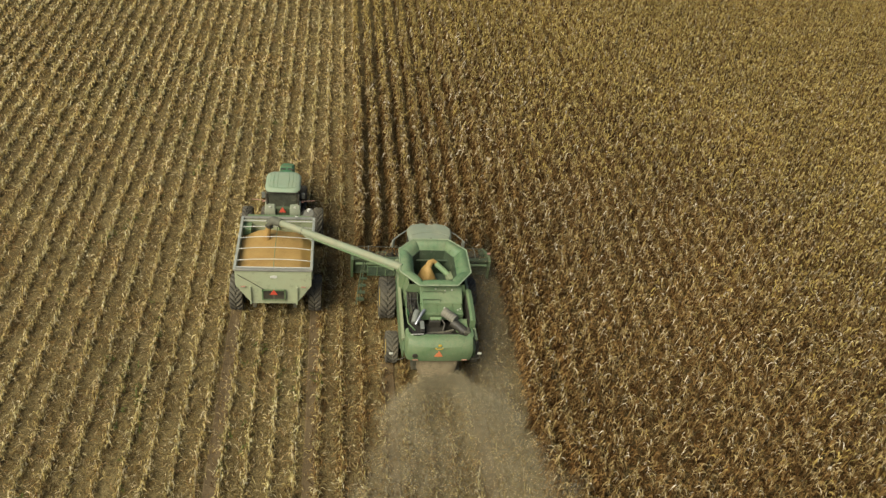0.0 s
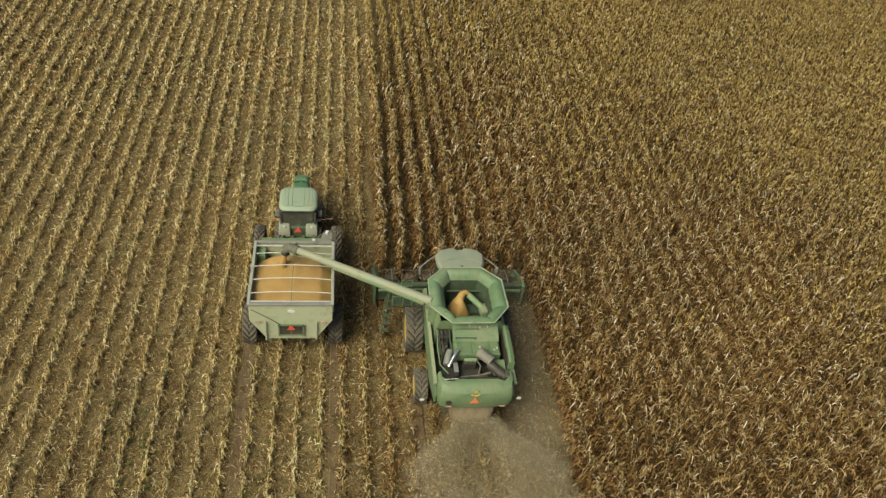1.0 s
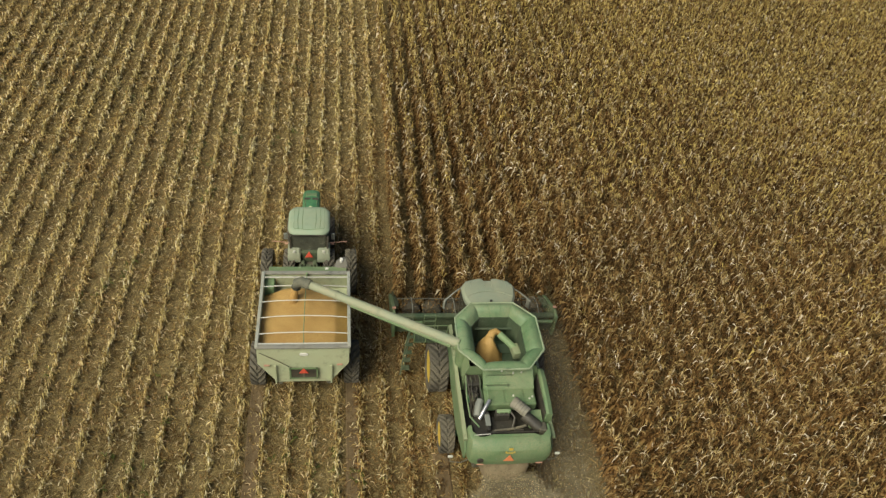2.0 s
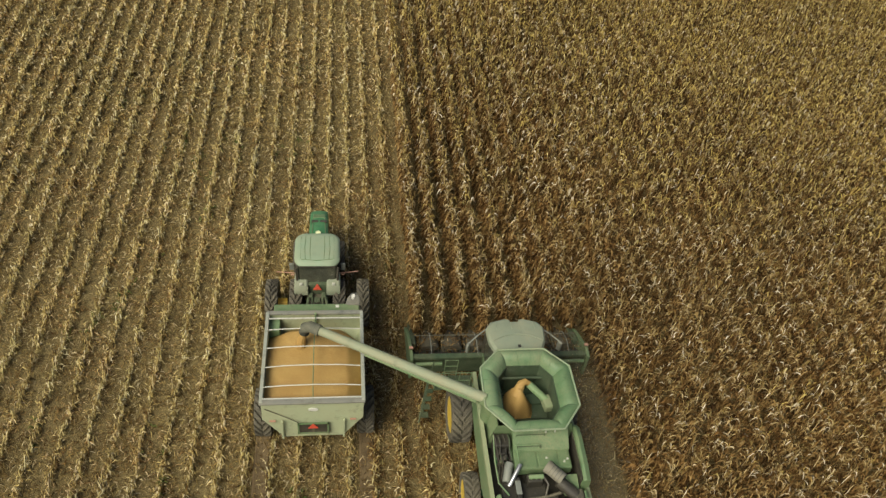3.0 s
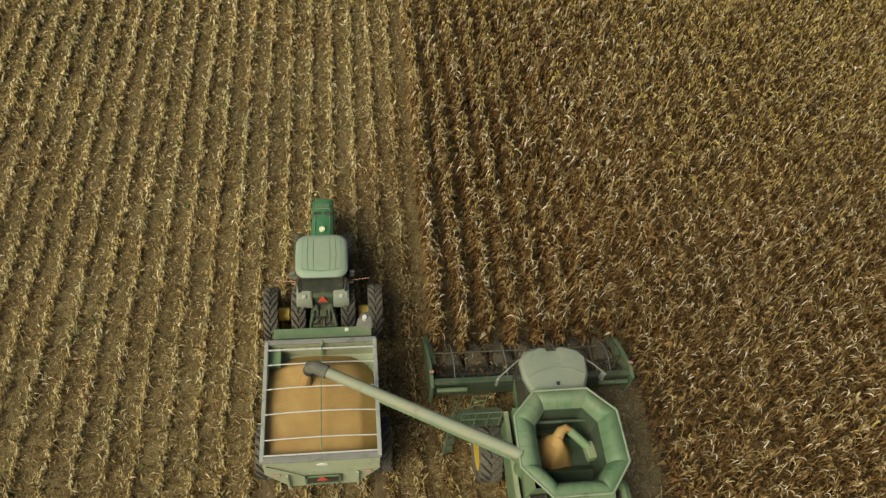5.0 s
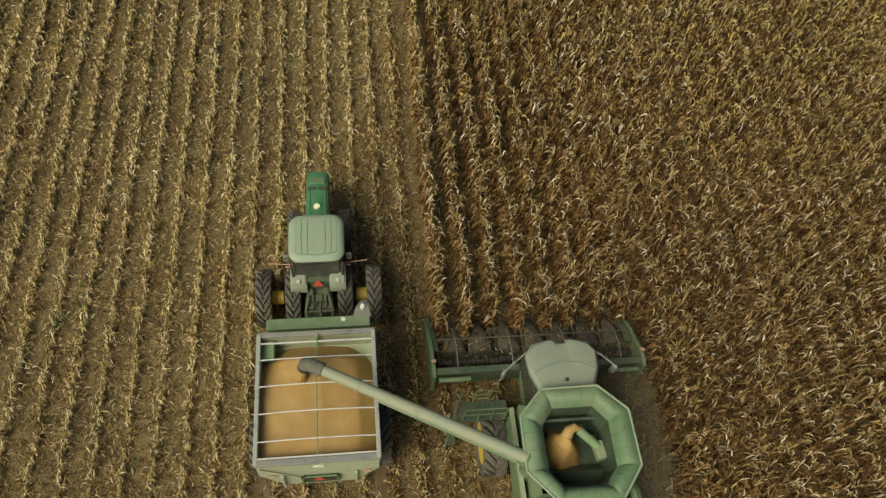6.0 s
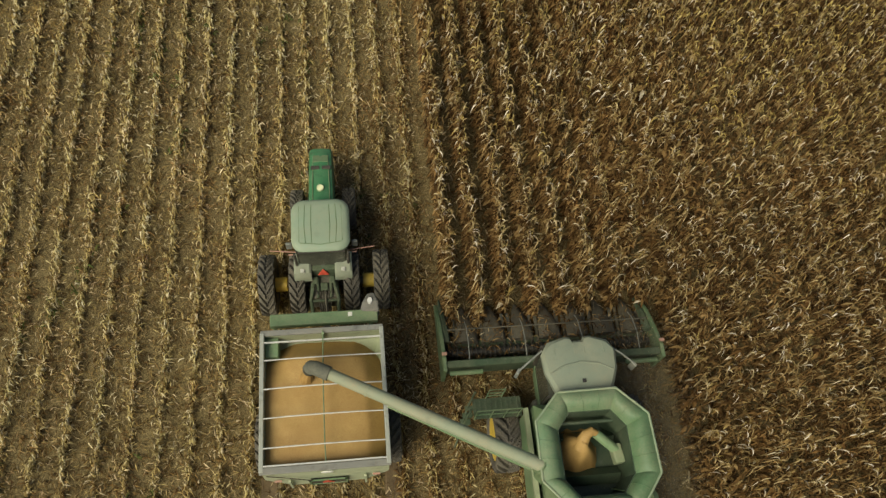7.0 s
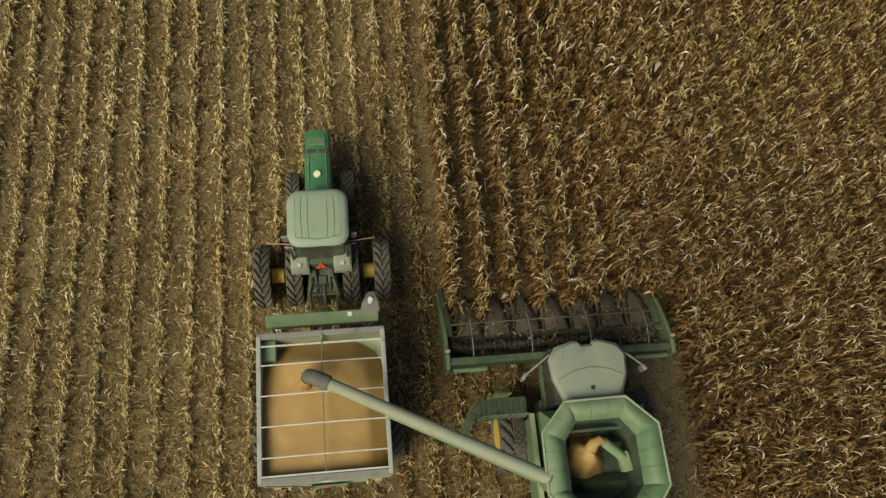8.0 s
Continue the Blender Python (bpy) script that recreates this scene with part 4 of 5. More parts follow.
# corn head
XC, HW = -0.10, 3.40
cb = bmesh.new()
box(cb, XC - HW + 0.05, XC + HW - 0.05, 0.10, 0.28, 0.55, 1.42, 0.03)
box(cb, XC - HW + 0.05, XC + HW - 0.05, 0.02, 0.24, 1.42, 1.58, 0.04)
box(cb, XC - HW + 0.05, XC + HW - 0.05, 0.28, 1.15, 0.45, 0.55)
corn_head = part("corn_head", cb, HEAD_GREEN, combine, "dark green eight-row corn head caked in dust")
ag = tube(bmesh.new(), [(XC - HW + 0.1, 0.66, 0.86), (XC + HW - 0.1, 0.66, 0.86)], 0.13, 12)
for i in range(44):
    px = XC - HW + 0.2 + i * (2 * HW - 0.4) / 43
    tube(ag, [(px - 0.015, 0.66, 0.86), (px + 0.015, 0.66, 0.86)], 0.20, 12)
# black colour carries the shadow lying in the head trough
part("cross_auger", ag, BAY, corn_head, "dark cross auger")
for i in range(7):
    px = PHASE + ROW * (i - 2.5)
    sb = bmesh.new()
    ww = 0.36
    rings = []
    for py, z, hw, th in ((1.00, 1.02, ww, 0.34), (1.35, 0.95, ww * 0.95, 0.34), (1.75, 0.74, ww * 0.72, 0.28), (2.15, 0.45, ww * 0.42, 0.20), (2.42, 0.22, 0.04, 0.08)):
        rings.append([(px + hw * math.cos(a), py, z - th + th * (1 + math.sin(a)) * 0.5 + (0.10 * th if abs(math.cos(a)) < 0.3 else 0)) for a in [k * math.pi / 5 for k in range(10)]])
    loft(sb, rings)
    part("snout", sb, HEADER_DARK, corn_head, "dust-grey pointed snout", True)
for i in range(8):
    px = PHASE + ROW * (i - 3)
    rb = bmesh.new()
    for s in (-1, 1):
        box(rb, px + s * 0.10 - 0.05, px + s * 0.10 + 0.05, 0.95, 2.0, 0.50, 0.58, 0.01)
        tube(rb, [(px + s * 0.10, 1.0, 0.62), (px + s * 0.10, 1.9, 0.52)], 0.035, 6)
    part("row_unit", rb, DARK, corn_head, "dark gathering-chain row unit")
for s in (-1, 1):
    px = XC + s * HW
    eb = bmesh.new()
    prof = [(-0.10, 0.45), (-0.10, 1.62), (0.30, 1.66), (0.95, 1.35), (1.75, 0.95), (2.55, 0.28), (2.50, 0.18), (0.9, 0.35)]
    loft(eb, [[(px - 0.06, a, z) for a, z in prof], [(px + 0.06, a, z) for a, z in prof]])
    bmesh.ops.bevel(eb, geom=list(eb.edges), offset=0.02, segments=1, affect="EDGES")
    end_panel = part("end_divider", eb, GREEN, corn_head, "green end divider panel")
    sn = bmesh.new()
    rings = []
    for py, z, hw, th in ((0.95, 1.25, 0.17, 0.3), (1.5, 1.05, 0.16, 0.3), (2.1, 0.66, 0.11, 0.22), (2.75, 0.2, 0.02, 0.05)):
        rings.append([(px - s * 0.12 + hw * math.cos(a), py, z - th / 2 + th / 2 * math.sin(a)) for a in [k * math.pi / 4 for k in range(8)]])
    loft(sn, rings)
    part("end_snout", sn, HEAD_GREEN, corn_head, "", True)
    part("marker_light", box(bmesh.new(), px - 0.08, px + 0.08, 0.37, 0.47, 1.66, 1.74, 0.02), PINK, corn_head, "amber marker light")
    part("end_frame", tube(bmesh.new(), [(px - s * 0.15, -0.10, 1.36), (px - s * 0.70, -0.12, 1.40), (px - s * 1.15, -0.10, 1.36)], 0.075, 10), GREEN, corn_head, "green rounded end pipe", True)
tb = tube(bmesh.new(), [(XC - HW + 0.2, 1.30, 1.30), (XC + HW - 0.2, 1.30, 1.30)], 0.022, 6)
part("cover_bar", tb, DARK, corn_head)
for px in (-2.72, -0.95, 0.85, 2.62):
    part("hold_down_post", tube(bmesh.new(), [(px, 0.2, 1.5), (px, 0.75, 1.58), (px + 0.02, 1.35, 1.32), (px + 0.02, 1.62, 1.05)], 0.016, 6), GREY, corn_head)
part("feeder_house", loft(bmesh.new(), [[(-0.62, 0.10, 0.5), (0.62, 0.10, 0.5), (0.62, 0.10, 1.25), (-0.62, 0.10, 1.25)], [(-0.62, -1.9, 1.3), (0.62, -1.9, 1.3), (0.62, -1.9, 2.0), (-0.62, -1.9, 2.0)]]), GREEN, combine)

# ---- tractor ----
TX = -7.02
tractor = thing("tractor", (TX, 4.3, 0), "dusty green row-crop tractor with dual rear wheels pulling a grain cart", "tractor")
part("frame", box(box(bmesh.new(), TX - 0.32, TX + 0.32, 2.6, 7.3, 0.75, 1.35, 0.05), TX - 0.42, TX + 0.42, 2.5, 3.7, 0.75, 1.6, 0.06), DARK, tractor)
hb = bmesh.new()
rings = []
for py, hw, z0, z1 in ((4.75, 0.42, 1.3, 2.18), (5.4, 0.42, 1.3, 2.16), (6.3, 0.41, 1.25, 2.08), (7.1, 0.40, 1.2, 1.99), (7.62, 0.39, 1.2, 1.90), (7.76, 0.38, 1.22, 1.84)):
    rings.append([(TX - hw, py, z0), (TX - hw, py, z1 - 0.16), (TX - hw + 0.05, py, z1 - 0.05), (TX - hw + 0.16, py, z1), (TX, py, z1 + 0.025), (TX + hw - 0.16, py, z1), (TX + hw - 0.05, py, z1 - 0.05), (TX + hw, py, z1 - 0.16), (TX + hw, py, z0)])
loft(hb, rings)
bonnet = part("bonnet", hb, GREEN_DEEP, tractor, "smooth deep green bonnet", True)
for s in (-1, 1):
    part("bonnet_vent", box(bmesh.new(), TX + s * 0.18 - 0.14, TX + s * 0.18 + 0.14, 6.86, 6.98, 1.98, 2.06, 0.01), BLACK, bonnet, "black bonnet vent slot")
    part("bonnet_rib", tube(bmesh.new(), [(TX + s * 0.27, 4.9, 2.185), (TX + s * 0.27, 6.3, 2.10), (TX + s * 0.24, 7.3, 1.95)], 0.018, 6), GREEN, bonnet)
part("bonnet_badge", tube(bmesh.new(), [(TX - 0.02, 6.08, 2.08), (TX - 0.02, 6.08, 2.20)], 0.11, 14), DOME, bonnet, "round pale yellow receiver dome", True)
part("bonnet_grille", box(bmesh.new(), TX - 0.26, TX + 0.26, 7.15, 7.45, 1.90, 1.985, 0.02, (-14, 0, 0)), GREEN, bonnet)
part("cab_base", loft(bmesh.new(), [rounded(TX - 0.72, TX + 0.72, 3.45, 4.85, 0.12, 1.3, 4), rounded(TX - 0.78, TX + 0.78, 3.42, 4.92, 0.12, 1.85, 4)]), GREEN, tractor)
part("cab_glass", loft(bmesh.new(), [rounded(TX - 0.74, TX + 0.74, 3.30, 4.92, 0.14, 1.86, 4), rounded(TX - 0.78, TX + 0.78, 3.48, 5.02, 0.14, 2.86, 4)]), GLASS, tractor, "dark cab glass")
for sx in (-1, 1):
    for py in (3.42, 4.98):
        part("cab_pillar", tube(bmesh.new(), [(TX + sx * 0.76, py - (0.12 if py < 4 else 0.06), 1.86), (TX + sx * 0.80, py, 2.88)], 0.045, 8), BLACK, tractor)
rb = bmesh.new()
rings = [rounded(TX - 0.80, TX + 0.80, 3.52, 5.02, 0.30, 2.84, 8), rounded(TX - 0.87, TX + 0.87, 3.45, 5.18, 0.38, 2.90, 8), rounded(TX - 0.88, TX + 0.88, 3.45, 5.20, 0.40, 2.97, 8), rounded(TX - 0.84, TX + 0.84, 3.50, 5.16, 0.40, 3.04, 8), rounded(TX - 0.76, TX + 0.76, 3.60, 5.07, 0.36, 3.085, 8), rounded(TX - 0.60, TX + 0.60, 3.76, 4.92, 0.28, 3.105, 8)]
loft(rb, rings)
roof = part("cab_roof", rb, TRACTOR_ROOF, tractor, "dusty pale green cab roof with grooves", True)
gr = bmesh.new()
for px in (-0.46, -0.27, 0.27, 0.46):
    tube(gr, [(TX + px * 0.97, 3.68, 3.098), (TX + px * 1.06, 4.25, 3.107), (TX + px, 4.96, 3.098)], 0.014, 6)
tube(gr, [(TX - 0.62, 3.70, 3.09), (TX, 3.62, 3.095), (TX + 0.62, 3.70, 3.09)], 0.014, 6)
for s in (-1, 1):
    tube(gr, [(TX + s * 0.64, 3.72, 3.09), (TX + s * 0.64, 4.92, 3.09)], 0.012, 6)
part("roof_groove", gr, GREEN, roof, "green moulded groove")
part("roof_light_bar", box(bmesh.new(), TX - 0.70, TX + 0.70, 3.425, 3.46, 2.88, 2.95, 0.01), BLACK, roof)
for s in (-1, 1):
    fb = bmesh.new()
    px = TX + s * 0.62
    rings = []
    for py, z in ((3.00, 1.92), (3.02, 2.06), (3.10, 2.20), (3.32, 2.28), (3.74, 2.27)):
        rings.append([(px - 0.27, py, z - 0.14), (px - 0.26, py, z - 0.05), (px - 0.20, py, z), (px + 0.20, py, z), (px + 0.26, py, z - 0.05), (px + 0.27, py, z - 0.14)])
    loft(fb, rings)
    fender = part("fender", fb, ROOF_GREY, tractor, "dusty grey-green rear fender", True)
    part("fender_lamp", box(bmesh.new(), px - 0.06, px + 0.06, 3.10, 3.22, 2.20, 2.28, 0.015), LAMP, fender)
    ab = tube(bmesh.new(), [(TX + s * 0.75, 3.85, 2.12), (TX + s * 1.60, 3.93, 2.14)], 0.018, 6)
    arm = part("marker_arm", ab, PINK, tractor, "thin reddish marker arm")
    part("marker_lamp", box(bmesh.new(), TX + s * 0.98 - 0.07, TX + s * 0.98 + 0.07, 3.75, 3.79, 2.11, 2.16, 0.01), PINK, arm)
    part("mirror", box(bmesh.new(), TX + s * 1.0 - 0.09, TX + s * 1.0 + 0.09, 3.90, 3.98, 2.25, 2.60, 0.02), GREY, tractor)
    part("axle_hub", tube(bmesh.new(), [(TX + s * 1.20, 3.28, 0.98), (TX + s * 1.56, 3.28, 0.98)], 0.23, 14), YELLOW, tractor, "yellow dual-wheel hub", True)
    part("rear_axle", tube(bmesh.new(), [(TX + s * 0.3, 3.28, 0.98), (TX + s * 1.2, 3.28, 0.98)], 0.12, 10), DARK, tractor)
    wheel(tractor, TX + s * 0.84, 3.28, 0.98, 0.46, 19, s, YELLOW)
    wheel(tractor, TX + s * 1.78, 3.28, 0.98, 0.46, 19, s, YELLOW)
    wheel(tractor, TX + s * 0.86, 6.05, 0.72, 0.40, 20, s, YELLOW)
part("warning_triangle", plate(bmesh.new(), [(TX - 0.17, 3.13, 1.94), (TX + 0.17, 3.13, 1.94), (TX, 3.20, 2.22)], 0.02), RED, tractor, "red slow-vehicle triangle")
part("rear_panel", box(bmesh.new(), TX - 0.38, TX + 0.38, 3.20, 3.40, 1.6, 2.16, 0.04), HEAD_GREEN, tractor)
hb = bmesh.new()
for s in (-1, 1):
    tube(hb, [(TX + s * 0.36, 3.0, 1.6), (TX + s * 0.42, 2.45, 1.5), (TX + s * 0.40, 2.15, 1.0)], 0.06, 8)
    tube(hb, [(TX + s * 0.20, 3.1, 1.7), (TX + s * 0.20, 2.5, 1.62)], 0.05, 8)
tube(hb, [(TX - 0.42, 2.45, 1.5), (TX + 0.42, 2.45, 1.5)], 0.05, 8)
box(hb, TX - 0.28, TX + 0.28, 2.55, 3.05, 1.0, 1.45, 0.04)
part("rear_hitch", hb, HEAD_GREEN, tractor, "soil-caked three-point hitch")
for s in (-1, 1):
    part("lift_arm", tube(bmesh.new(), [(TX + s * 0.30, 3.1, 1.62), (TX + s * 0.34, 2.75, 1.78), (TX + s * 0.44, 2.40, 1.55)], 0.05, 8), HEAD_GREEN, tractor, "dark green lift arm")
    part("lift_cylinder", box(bmesh.new(), TX + s * 0.26 - 0.07, TX + s * 0.26 + 0.07, 2.92, 3.16, 1.45, 1.78, 0.03), HEAD_GREEN, tractor)
part("hitch_block", box(bmesh.new(), TX - 0.12, TX + 0.12, 2.70, 2.98, 1.40, 1.70, 0.04), HEAD_GREEN, tractor)
part("top_link", tube(bmesh.new(), [(TX, 2.9, 1.66), (TX + 0.03, 2.45, 1.60), (TX + 0.05, 2.1, 1.3)], 0.035, 8), DARK, tractor)
part("pto_guard", box(bmesh.new(), TX - 0.16, TX + 0.16, 2.35, 2.55, 0.95, 1.15, 0.03), BLACK, tractor)
vb = bmesh.new()
for i in range(6):
    tube(vb, [(TX - 0.25 + 0.1 * i, 2.95, 1.55), (TX - 0.22 + 0.09 * i, 2.65, 1.72), (TX - 0.15 + 0.06 * i, 2.2, 1.2)], 0.022, 6)
part("hydraulic_hoses", vb, BLACK, tractor)
part("exhaust", tube(bmesh.new(), [(TX + 0.66, 5.12, 1.6), (TX + 0.66, 5.12, 2.95)], 0.07, 10), BLACK, tractor, "", True)
part("step_tank", box(bmesh.new(), TX - 0.95, TX - 0.55, 4.2, 5.2, 0.7, 1.2, 0.06), BLACK, tractor)

# ---- grain cart ----
CX0, CX1, CY0, CY1 = -8.68, -5.38, -2.94, 0.84
CXM = (CX0 + CX1) / 2
cart = thing("grain_cart", (CXM, -1.0, 0), "pale green grain cart heaped with yellow maize, open top with bows", "grain cart")


def shell_ring(x0, x1, y0, y1, z, t):
    return [(x0, y0, z), (x1, y0, z), (x1, y1, z), (x0, y1, z)]


def walls(bm, levels, t):
    """An open hopper: outer skin through levels, and the same inset by t."""
    outer = [shell_ring(*lv, t) for lv in levels]
    inner = [[(p[0] + (t if p[0] < CXM else -t), p[1] + (t if p[1] < -1 else -t), p[2]) for p in r] for r in outer]
    loft(bm, outer + inner[::-1])


wb = bmesh.new()
walls(wb, [(-8.02, -6.04, CY0 - 0.06, -0.4, 1.42), (CX0, CX1, CY0 - 0.04, CY1, 2.48), (CX0, CX1, CY0, CY1, 3.30)], 0.05)
body = part("body", wb, CART_GREEN, cart, "pale green hopper body")
for a, c in (((CX0, CY0), (CX0, CY1)), ((CX1, CY0), (CX1, CY1))):
    part("side_rim", box(bmesh.new(), a[0] - 0.06, a[0] + 0.06, a[1], c[1], 3.29, 3.39, 0.02), RIM_GREY, body, "pale grey side rim")
rim = bmesh.new()
box(rim, CX0 - 0.05, CX1 + 0.05, CY0 - 0.05, CY0 + 0.13, 3.30, 3.38, 0.02)
part("end_rim", rim, END_GREY, body, "dark grey dusty end cap")
rim = bmesh.new()
box(rim, CX0 - 0.05, CX1 + 0.05, CY1 - 0.08, CY1 + 0.08, 3.28, 3.36, 0.02)
part("end_rim", rim, END_GREY, body, "dark grey dusty end cap")
lip = bmesh.new()
box(lip, CX0 + 0.03, CX1 - 0.03, CY0 + 0.14, CY0 + 0.18, 3.34, 3.385)
part("bow_lip", lip, BOW, body)
lip = bmesh.new()
box(lip, CX0 + 0.05, CX1 - 0.05, CY1 - 0.30, CY1 - 0.26, 3.33, 3.375)
part("bow_lip", lip, BOW, body)
for px in (CX0 - 0.03, CX1 + 0.03):
    for py in (-2.5, -1.6, -0.7, 0.2):
        part("side_rib", box(bmesh.new(), px - 0.03, px + 0.03, py - 0.05, py + 0.05, 2.48, 3.28, 0.01), CART_GREEN, body)
for py, arch in ((0.05, 0.04), (-0.75, 0.07), (-1.54, 0.08), (-2.32, 0.06)):
    bb = tube(bmesh.new(), [(CX0, py, 3.36), (CX0 + 0.7, py, 3.37 + arch), (CXM, py, 3.38 + arch * 1.3), (CX1 - 0.7, py, 3.37 + arch), (CX1, py, 3.36)], 0.019, 8)
    part("bow", bb, BOW, cart, "pale steel cover bow", True)
part("ridge_strap", tube(bmesh.new(), [(CXM + 0.02, CY0 + 0.1, 3.36), (CXM, -2.32, 3.43), (CXM, -0.75, 3.46), (CXM + 0.02, CY1, 3.36)], 0.017, 6), GREEN, cart)
part("ridge_post", tube(bmesh.new(), [(CXM + 0.02, CY1 - 0.12, 2.7), (CXM + 0.02, CY1 - 0.12, 3.42)], 0.04, 8), GREEN_PALE, cart)
part("inner_gusset", box(bmesh.new(), CX0 + 0.05, CX0 + 0.42, CY1 - 0.62, CY1 - 0.06, 2.6, 3.10, 0.03), GREEN_PALE, cart)
gb4 = bmesh.new()
gv = {}
NX, NY = 36, 40
for i in range(NX + 1):
    for j in range(NY + 1):
        px, py = CX0 + 0.06 + (CX1 - CX0 - 0.12) * i / NX, CY0 + 0.07 + (CY1 - CY0 - 0.14) * j / NY
        u, v = 2 * i / NX - 1, 2 * j / NY - 1
        h = 3.14 - (0.20 if u > 0 else 0.10) * u * u - (0.16 if v > 0 else 0.04) * v * v - 0.30 * max(0, u - 0.72) * 3 - 1.5 * max(0, v - 0.66) - 1.3 * max(0, abs(u) - 0.55) * max(0, v - 0.30) + 0.10 * math.exp(-((px + 7.5) ** 2 + (py - 0.1) ** 2) * 3)
        gv[i, j] = gb4.verts.new((px, py, h + 0.025 * noise.noise((px * 2.2, py * 2.2, 1)) + 0.008 * noise.noise((px * 9, py * 9, 4))))
for i in range(NX):
    for j in range(NY):
        gb4.faces.new((gv[i, j], gv[i + 1, j], gv[i + 1, j + 1], gv[i, j + 1]))
part("grain_load", gb4, GRAIN, cart, "heaped load of orange-yellow maize", True)
# rear wall fittings
yb = CY0 - 0.09
part("rear_window", box(bmesh.new(), CXM - 0.46, CXM + 0.46, yb - 0.03, yb + 0.02, 1.72, 2.24, 0.01), BLACK, cart, "dark rear window")
part("window_frame", box(box(box(box(bmesh.new(), CXM - 0.52, CXM + 0.52, yb - 0.05, yb - 0.01, 2.24, 2.29), CXM - 0.52, CXM + 0.52, yb - 0.05, yb - 0.01, 1.67, 1.72), CXM - 0.52, CXM - 0.46, yb - 0.05, yb - 0.01, 1.67, 2.29), CXM + 0.46, CXM + 0.52, yb - 0.05, yb - 0.01, 1.67, 2.29), GREEN, cart)
part("warning_triangle", plate(bmesh.new(), [(CXM - 0.17, yb - 0.06, 2.03), (CXM + 0.17, yb - 0.06, 2.03), (CXM, yb - 0.05, 2.30)], 0.02), RED, cart, "red slow-vehicle triangle")
part("triangle_bracket", box(bmesh.new(), CXM - 0.04, CXM + 0.04, yb - 0.05, yb - 0.035, 1.75, 2.05), DARK, cart)
ov = bmesh.new()
loft(ov, [[(CXM + 0.02 + 0.16 * math.cos(a), y, 2.98 + 0.075 * math.sin(a)) for a in [k * math.pi / 9 for k in range(18)]] for y in (CY0 - 0.05, CY0 - 0.02)])
part("badge", ov, WHITE, cart, "white oval badge")
for px in (-8.35, -5.72):
    part("tail_reflector", box(bmesh.new(), px - 0.10, px + 0.10, yb - 0.03, yb + 0.02, 2.42, 2.46), PINK, cart)
part("pull_cord", tube(bmesh.new(), [(CX0 + 0.1, CY0 - 0.05, 3.1), (-8.0, CY0 - 0.08, 2.7), (-7.45, CY0 - 0.12, 2.30)], 0.014, 5), DARK, cart)
for px in (-8.05, -6.02):
    part("rear_gusset", box(bmesh.new(), px - 0.03, px + 0.03, yb - 0.06, yb, 1.42, 2.45), CART_GREEN, cart)
# front beam and folded auger head
part("front_beam", box(bmesh.new(), -8.52, -5.45, 1.16, 1.52, 2.76, 3.0, 0.03), GREEN, cart, "green front beam")
part("beam_sticker", box(bmesh.new(), -6.30, -6.18, 1.34, 1.46, 3.0, 3.006), WHITE, cart)
ah = bmesh.new()
loft(ah, [[(-5.98, 1.42, 2.6), (-5.40, 1.42, 2.6), (-5.40, 1.42, 3.05), (-5.98, 1.42, 2.95)], [(-5.90, 1.72, 2.7), (-5.44, 1.72, 2.7), (-5.44, 1.72, 3.22), (-5.86, 1.72, 3.15)], [(-5.72, 1.98, 2.8), (-5.52, 1.98, 2.8), (-5.52, 1.98, 3.12), (-5.72, 1.98, 3.08)]])
bmesh.ops.bevel(ah, geom=list(ah.edges), offset=0.03, segments=2, affect="EDGES")
head_box = part("folded_auger_head", ah, SLATE, cart, "dark grey folded auger head")
ov = bmesh.new()
loft(ov, [[(-5.66 + 0.07 * math.cos(a), 1.70 + 0.09 * math.sin(a), z) for a in [k * math.pi / 7 for k in range(14)]] for z in (3.10, 3.235)])
part("auger_badge", ov, WHITE, head_box, "white oval badge")
part("tongue", box(box(bmesh.new(), CXM - 0.12, CXM + 0.12, -0.6, 2.2, 0.75, 0.95, 0.02), CXM - 0.9, CXM + 0.9, -0.5, 0.2, 0.9, 1.15, 0.03), DARK, cart)
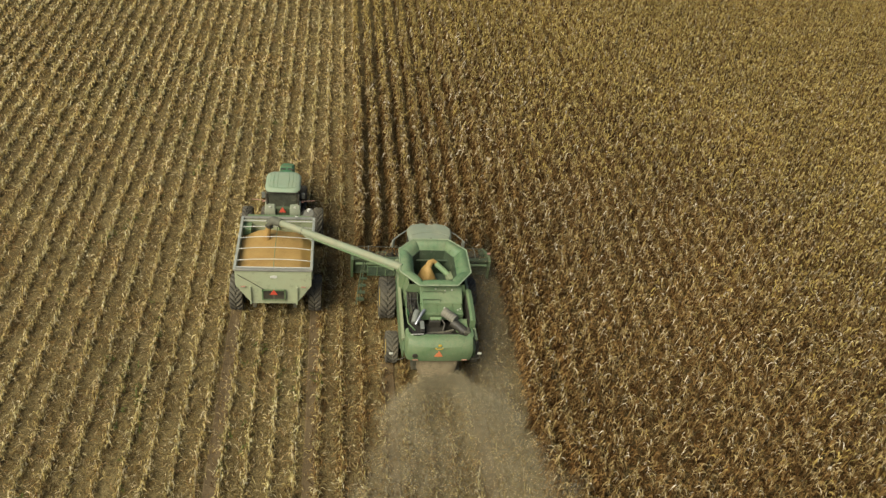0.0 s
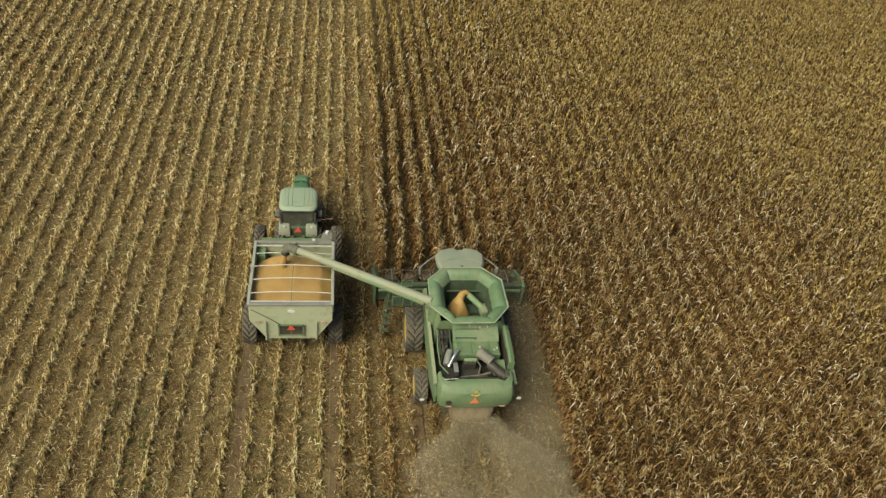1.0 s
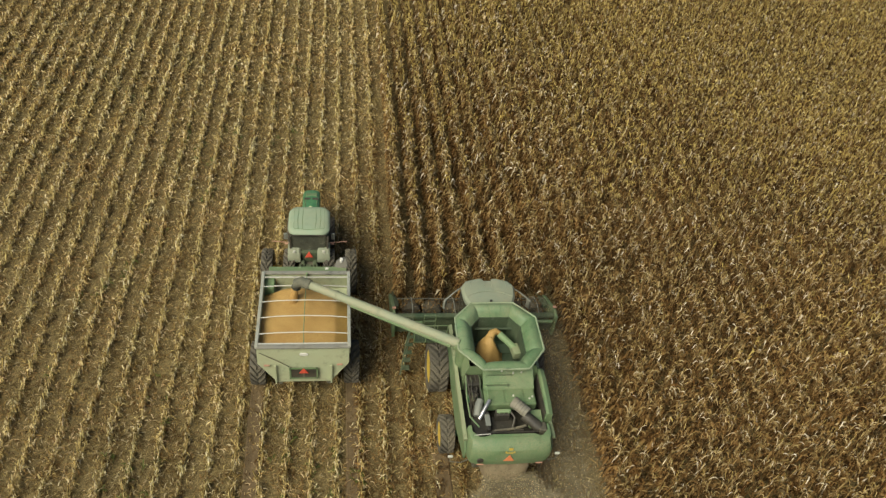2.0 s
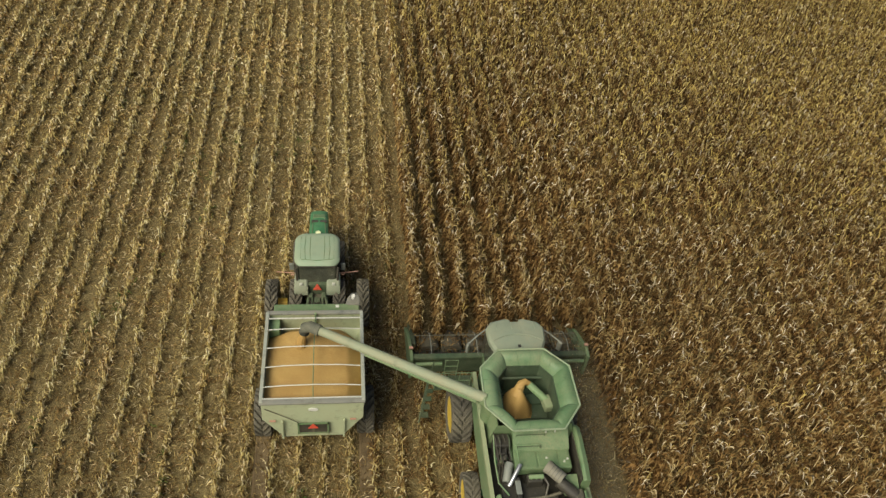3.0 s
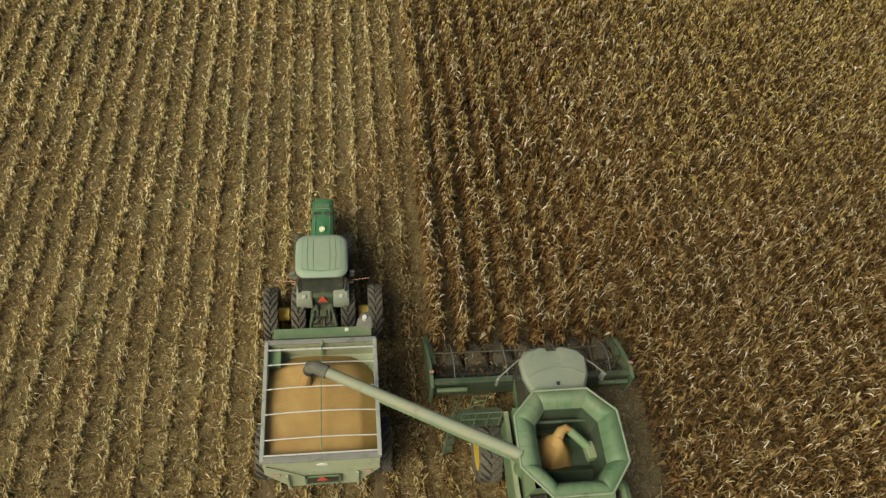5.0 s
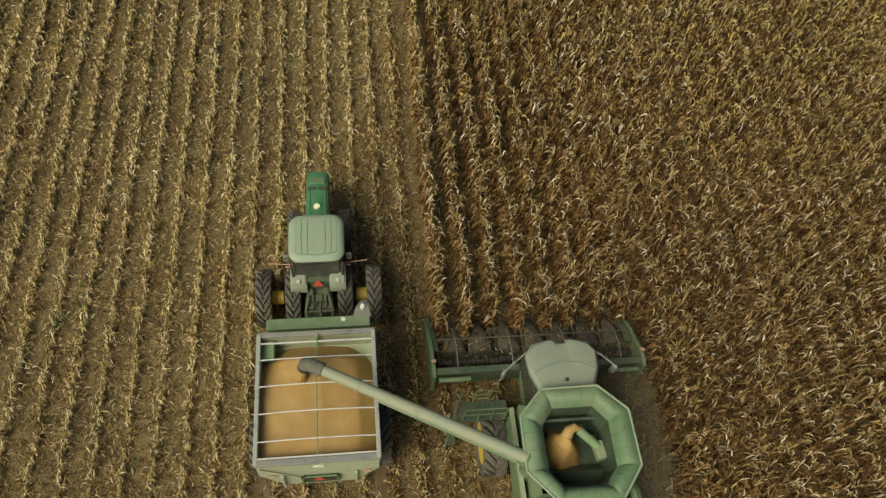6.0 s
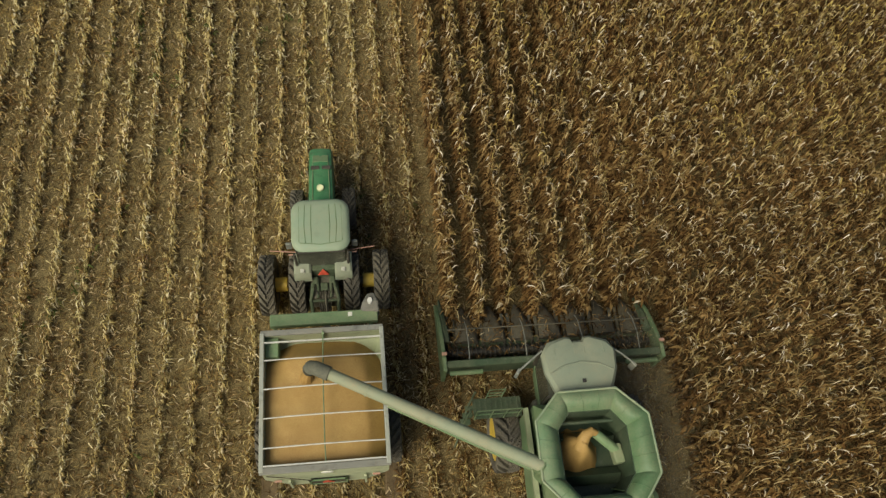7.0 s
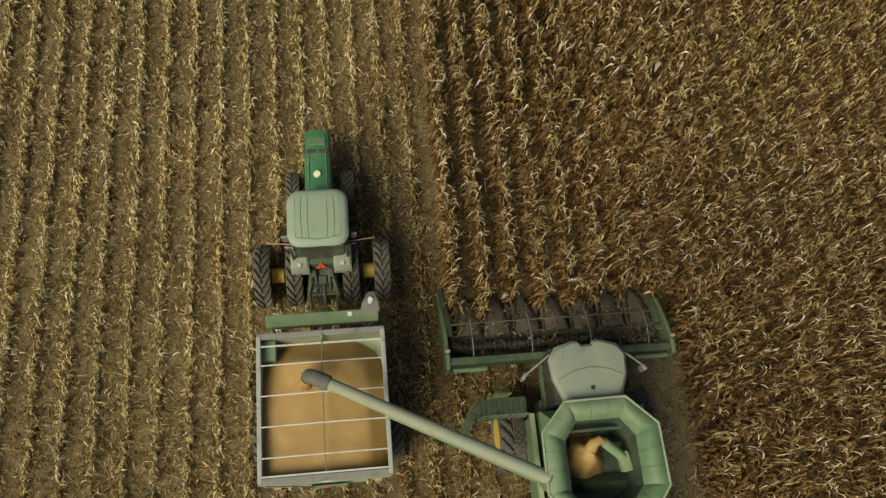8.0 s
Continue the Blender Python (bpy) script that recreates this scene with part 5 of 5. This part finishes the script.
for s in (-1, 1):
    part("front_strut", tube(bmesh.new(), [(CXM + s * 0.9, 0.1, 1.1), (CXM + s * 1.4, 1.25, 2.7)], 0.06, 8), GREEN, cart)
    wheel(cart, CXM + s * 1.78, -1.65, 0.86, 0.56, 18, s, YELLOW)
part("axle", tube(bmesh.new(), [(CXM - 1.6, -1.65, 0.9), (CXM + 1.6, -1.65, 0.9)], 0.14, 10), DARK, cart)
for s in (-1, 1):
    part("undercarriage", box(bmesh.new(), CXM + s * 0.9 - 0.08, CXM + s * 0.9 + 0.08, -2.7, 0.2, 0.85, 1.5, 0.02), DARK, cart)

# ---- dust and chaff blown out behind the combine, and hanging along its far side ----
def dust_chips(c, size):
    tri = rng.normal(0, size, (len(c), 3, 3)) + c[:, None, :]
    return tri.reshape(-1, 3), np.arange(3 * len(c)).reshape(-1, 3)


k = 300000
v = rng.uniform(0, 1, k)
v = v ** 1.08
py = -7.2 - v * 9.4
spread = np.interp(v, [0, 0.05, 0.13, 1], [0.8, 1.0, 2.4, 5.4]) * (1 + 0.10 * np.sin(v * 34) * (v > 0.1))
u = rng.uniform(-1, 1, k)
px = 0.15 + 0.8 * v + spread * np.sign(u) * np.abs(u) ** 0.85 + rng.normal(0, 0.14, k)
pz = (1.3 - 0.2 * v + rng.normal(0, 0.35, k) * (0.5 + 1.3 * v)).clip(0.1, 3.2)
clump = np.array([noise.noise((a * 0.55, b * 0.4, 2.0)) + 0.5 * noise.noise((a * 1.6, b * 1.1, 3.0)) for a, b in zip(px, py)])
keep = rng.uniform(0, 1, k) < (0.66 + 0.75 * clump + 0.30 * (px > spread * 0.35)).clip(0.38, 1) * ((1 - v) / 0.3).clip(0, 1)
pieces = [dust_chips(np.stack([px, py, pz], 1)[keep], 0.0255)]
k = 95000
side = np.stack([rng.normal(2.60, 0.65, k), rng.uniform(-9, 1.0, k), rng.gamma(2.0, 0.35, k) + 0.05], 1)
pieces.append(dust_chips(side, 0.0220))
stuff("dust_cloud", pieces, (DUSTY,), "tan dust and chaff blowing behind the combine", "dust")
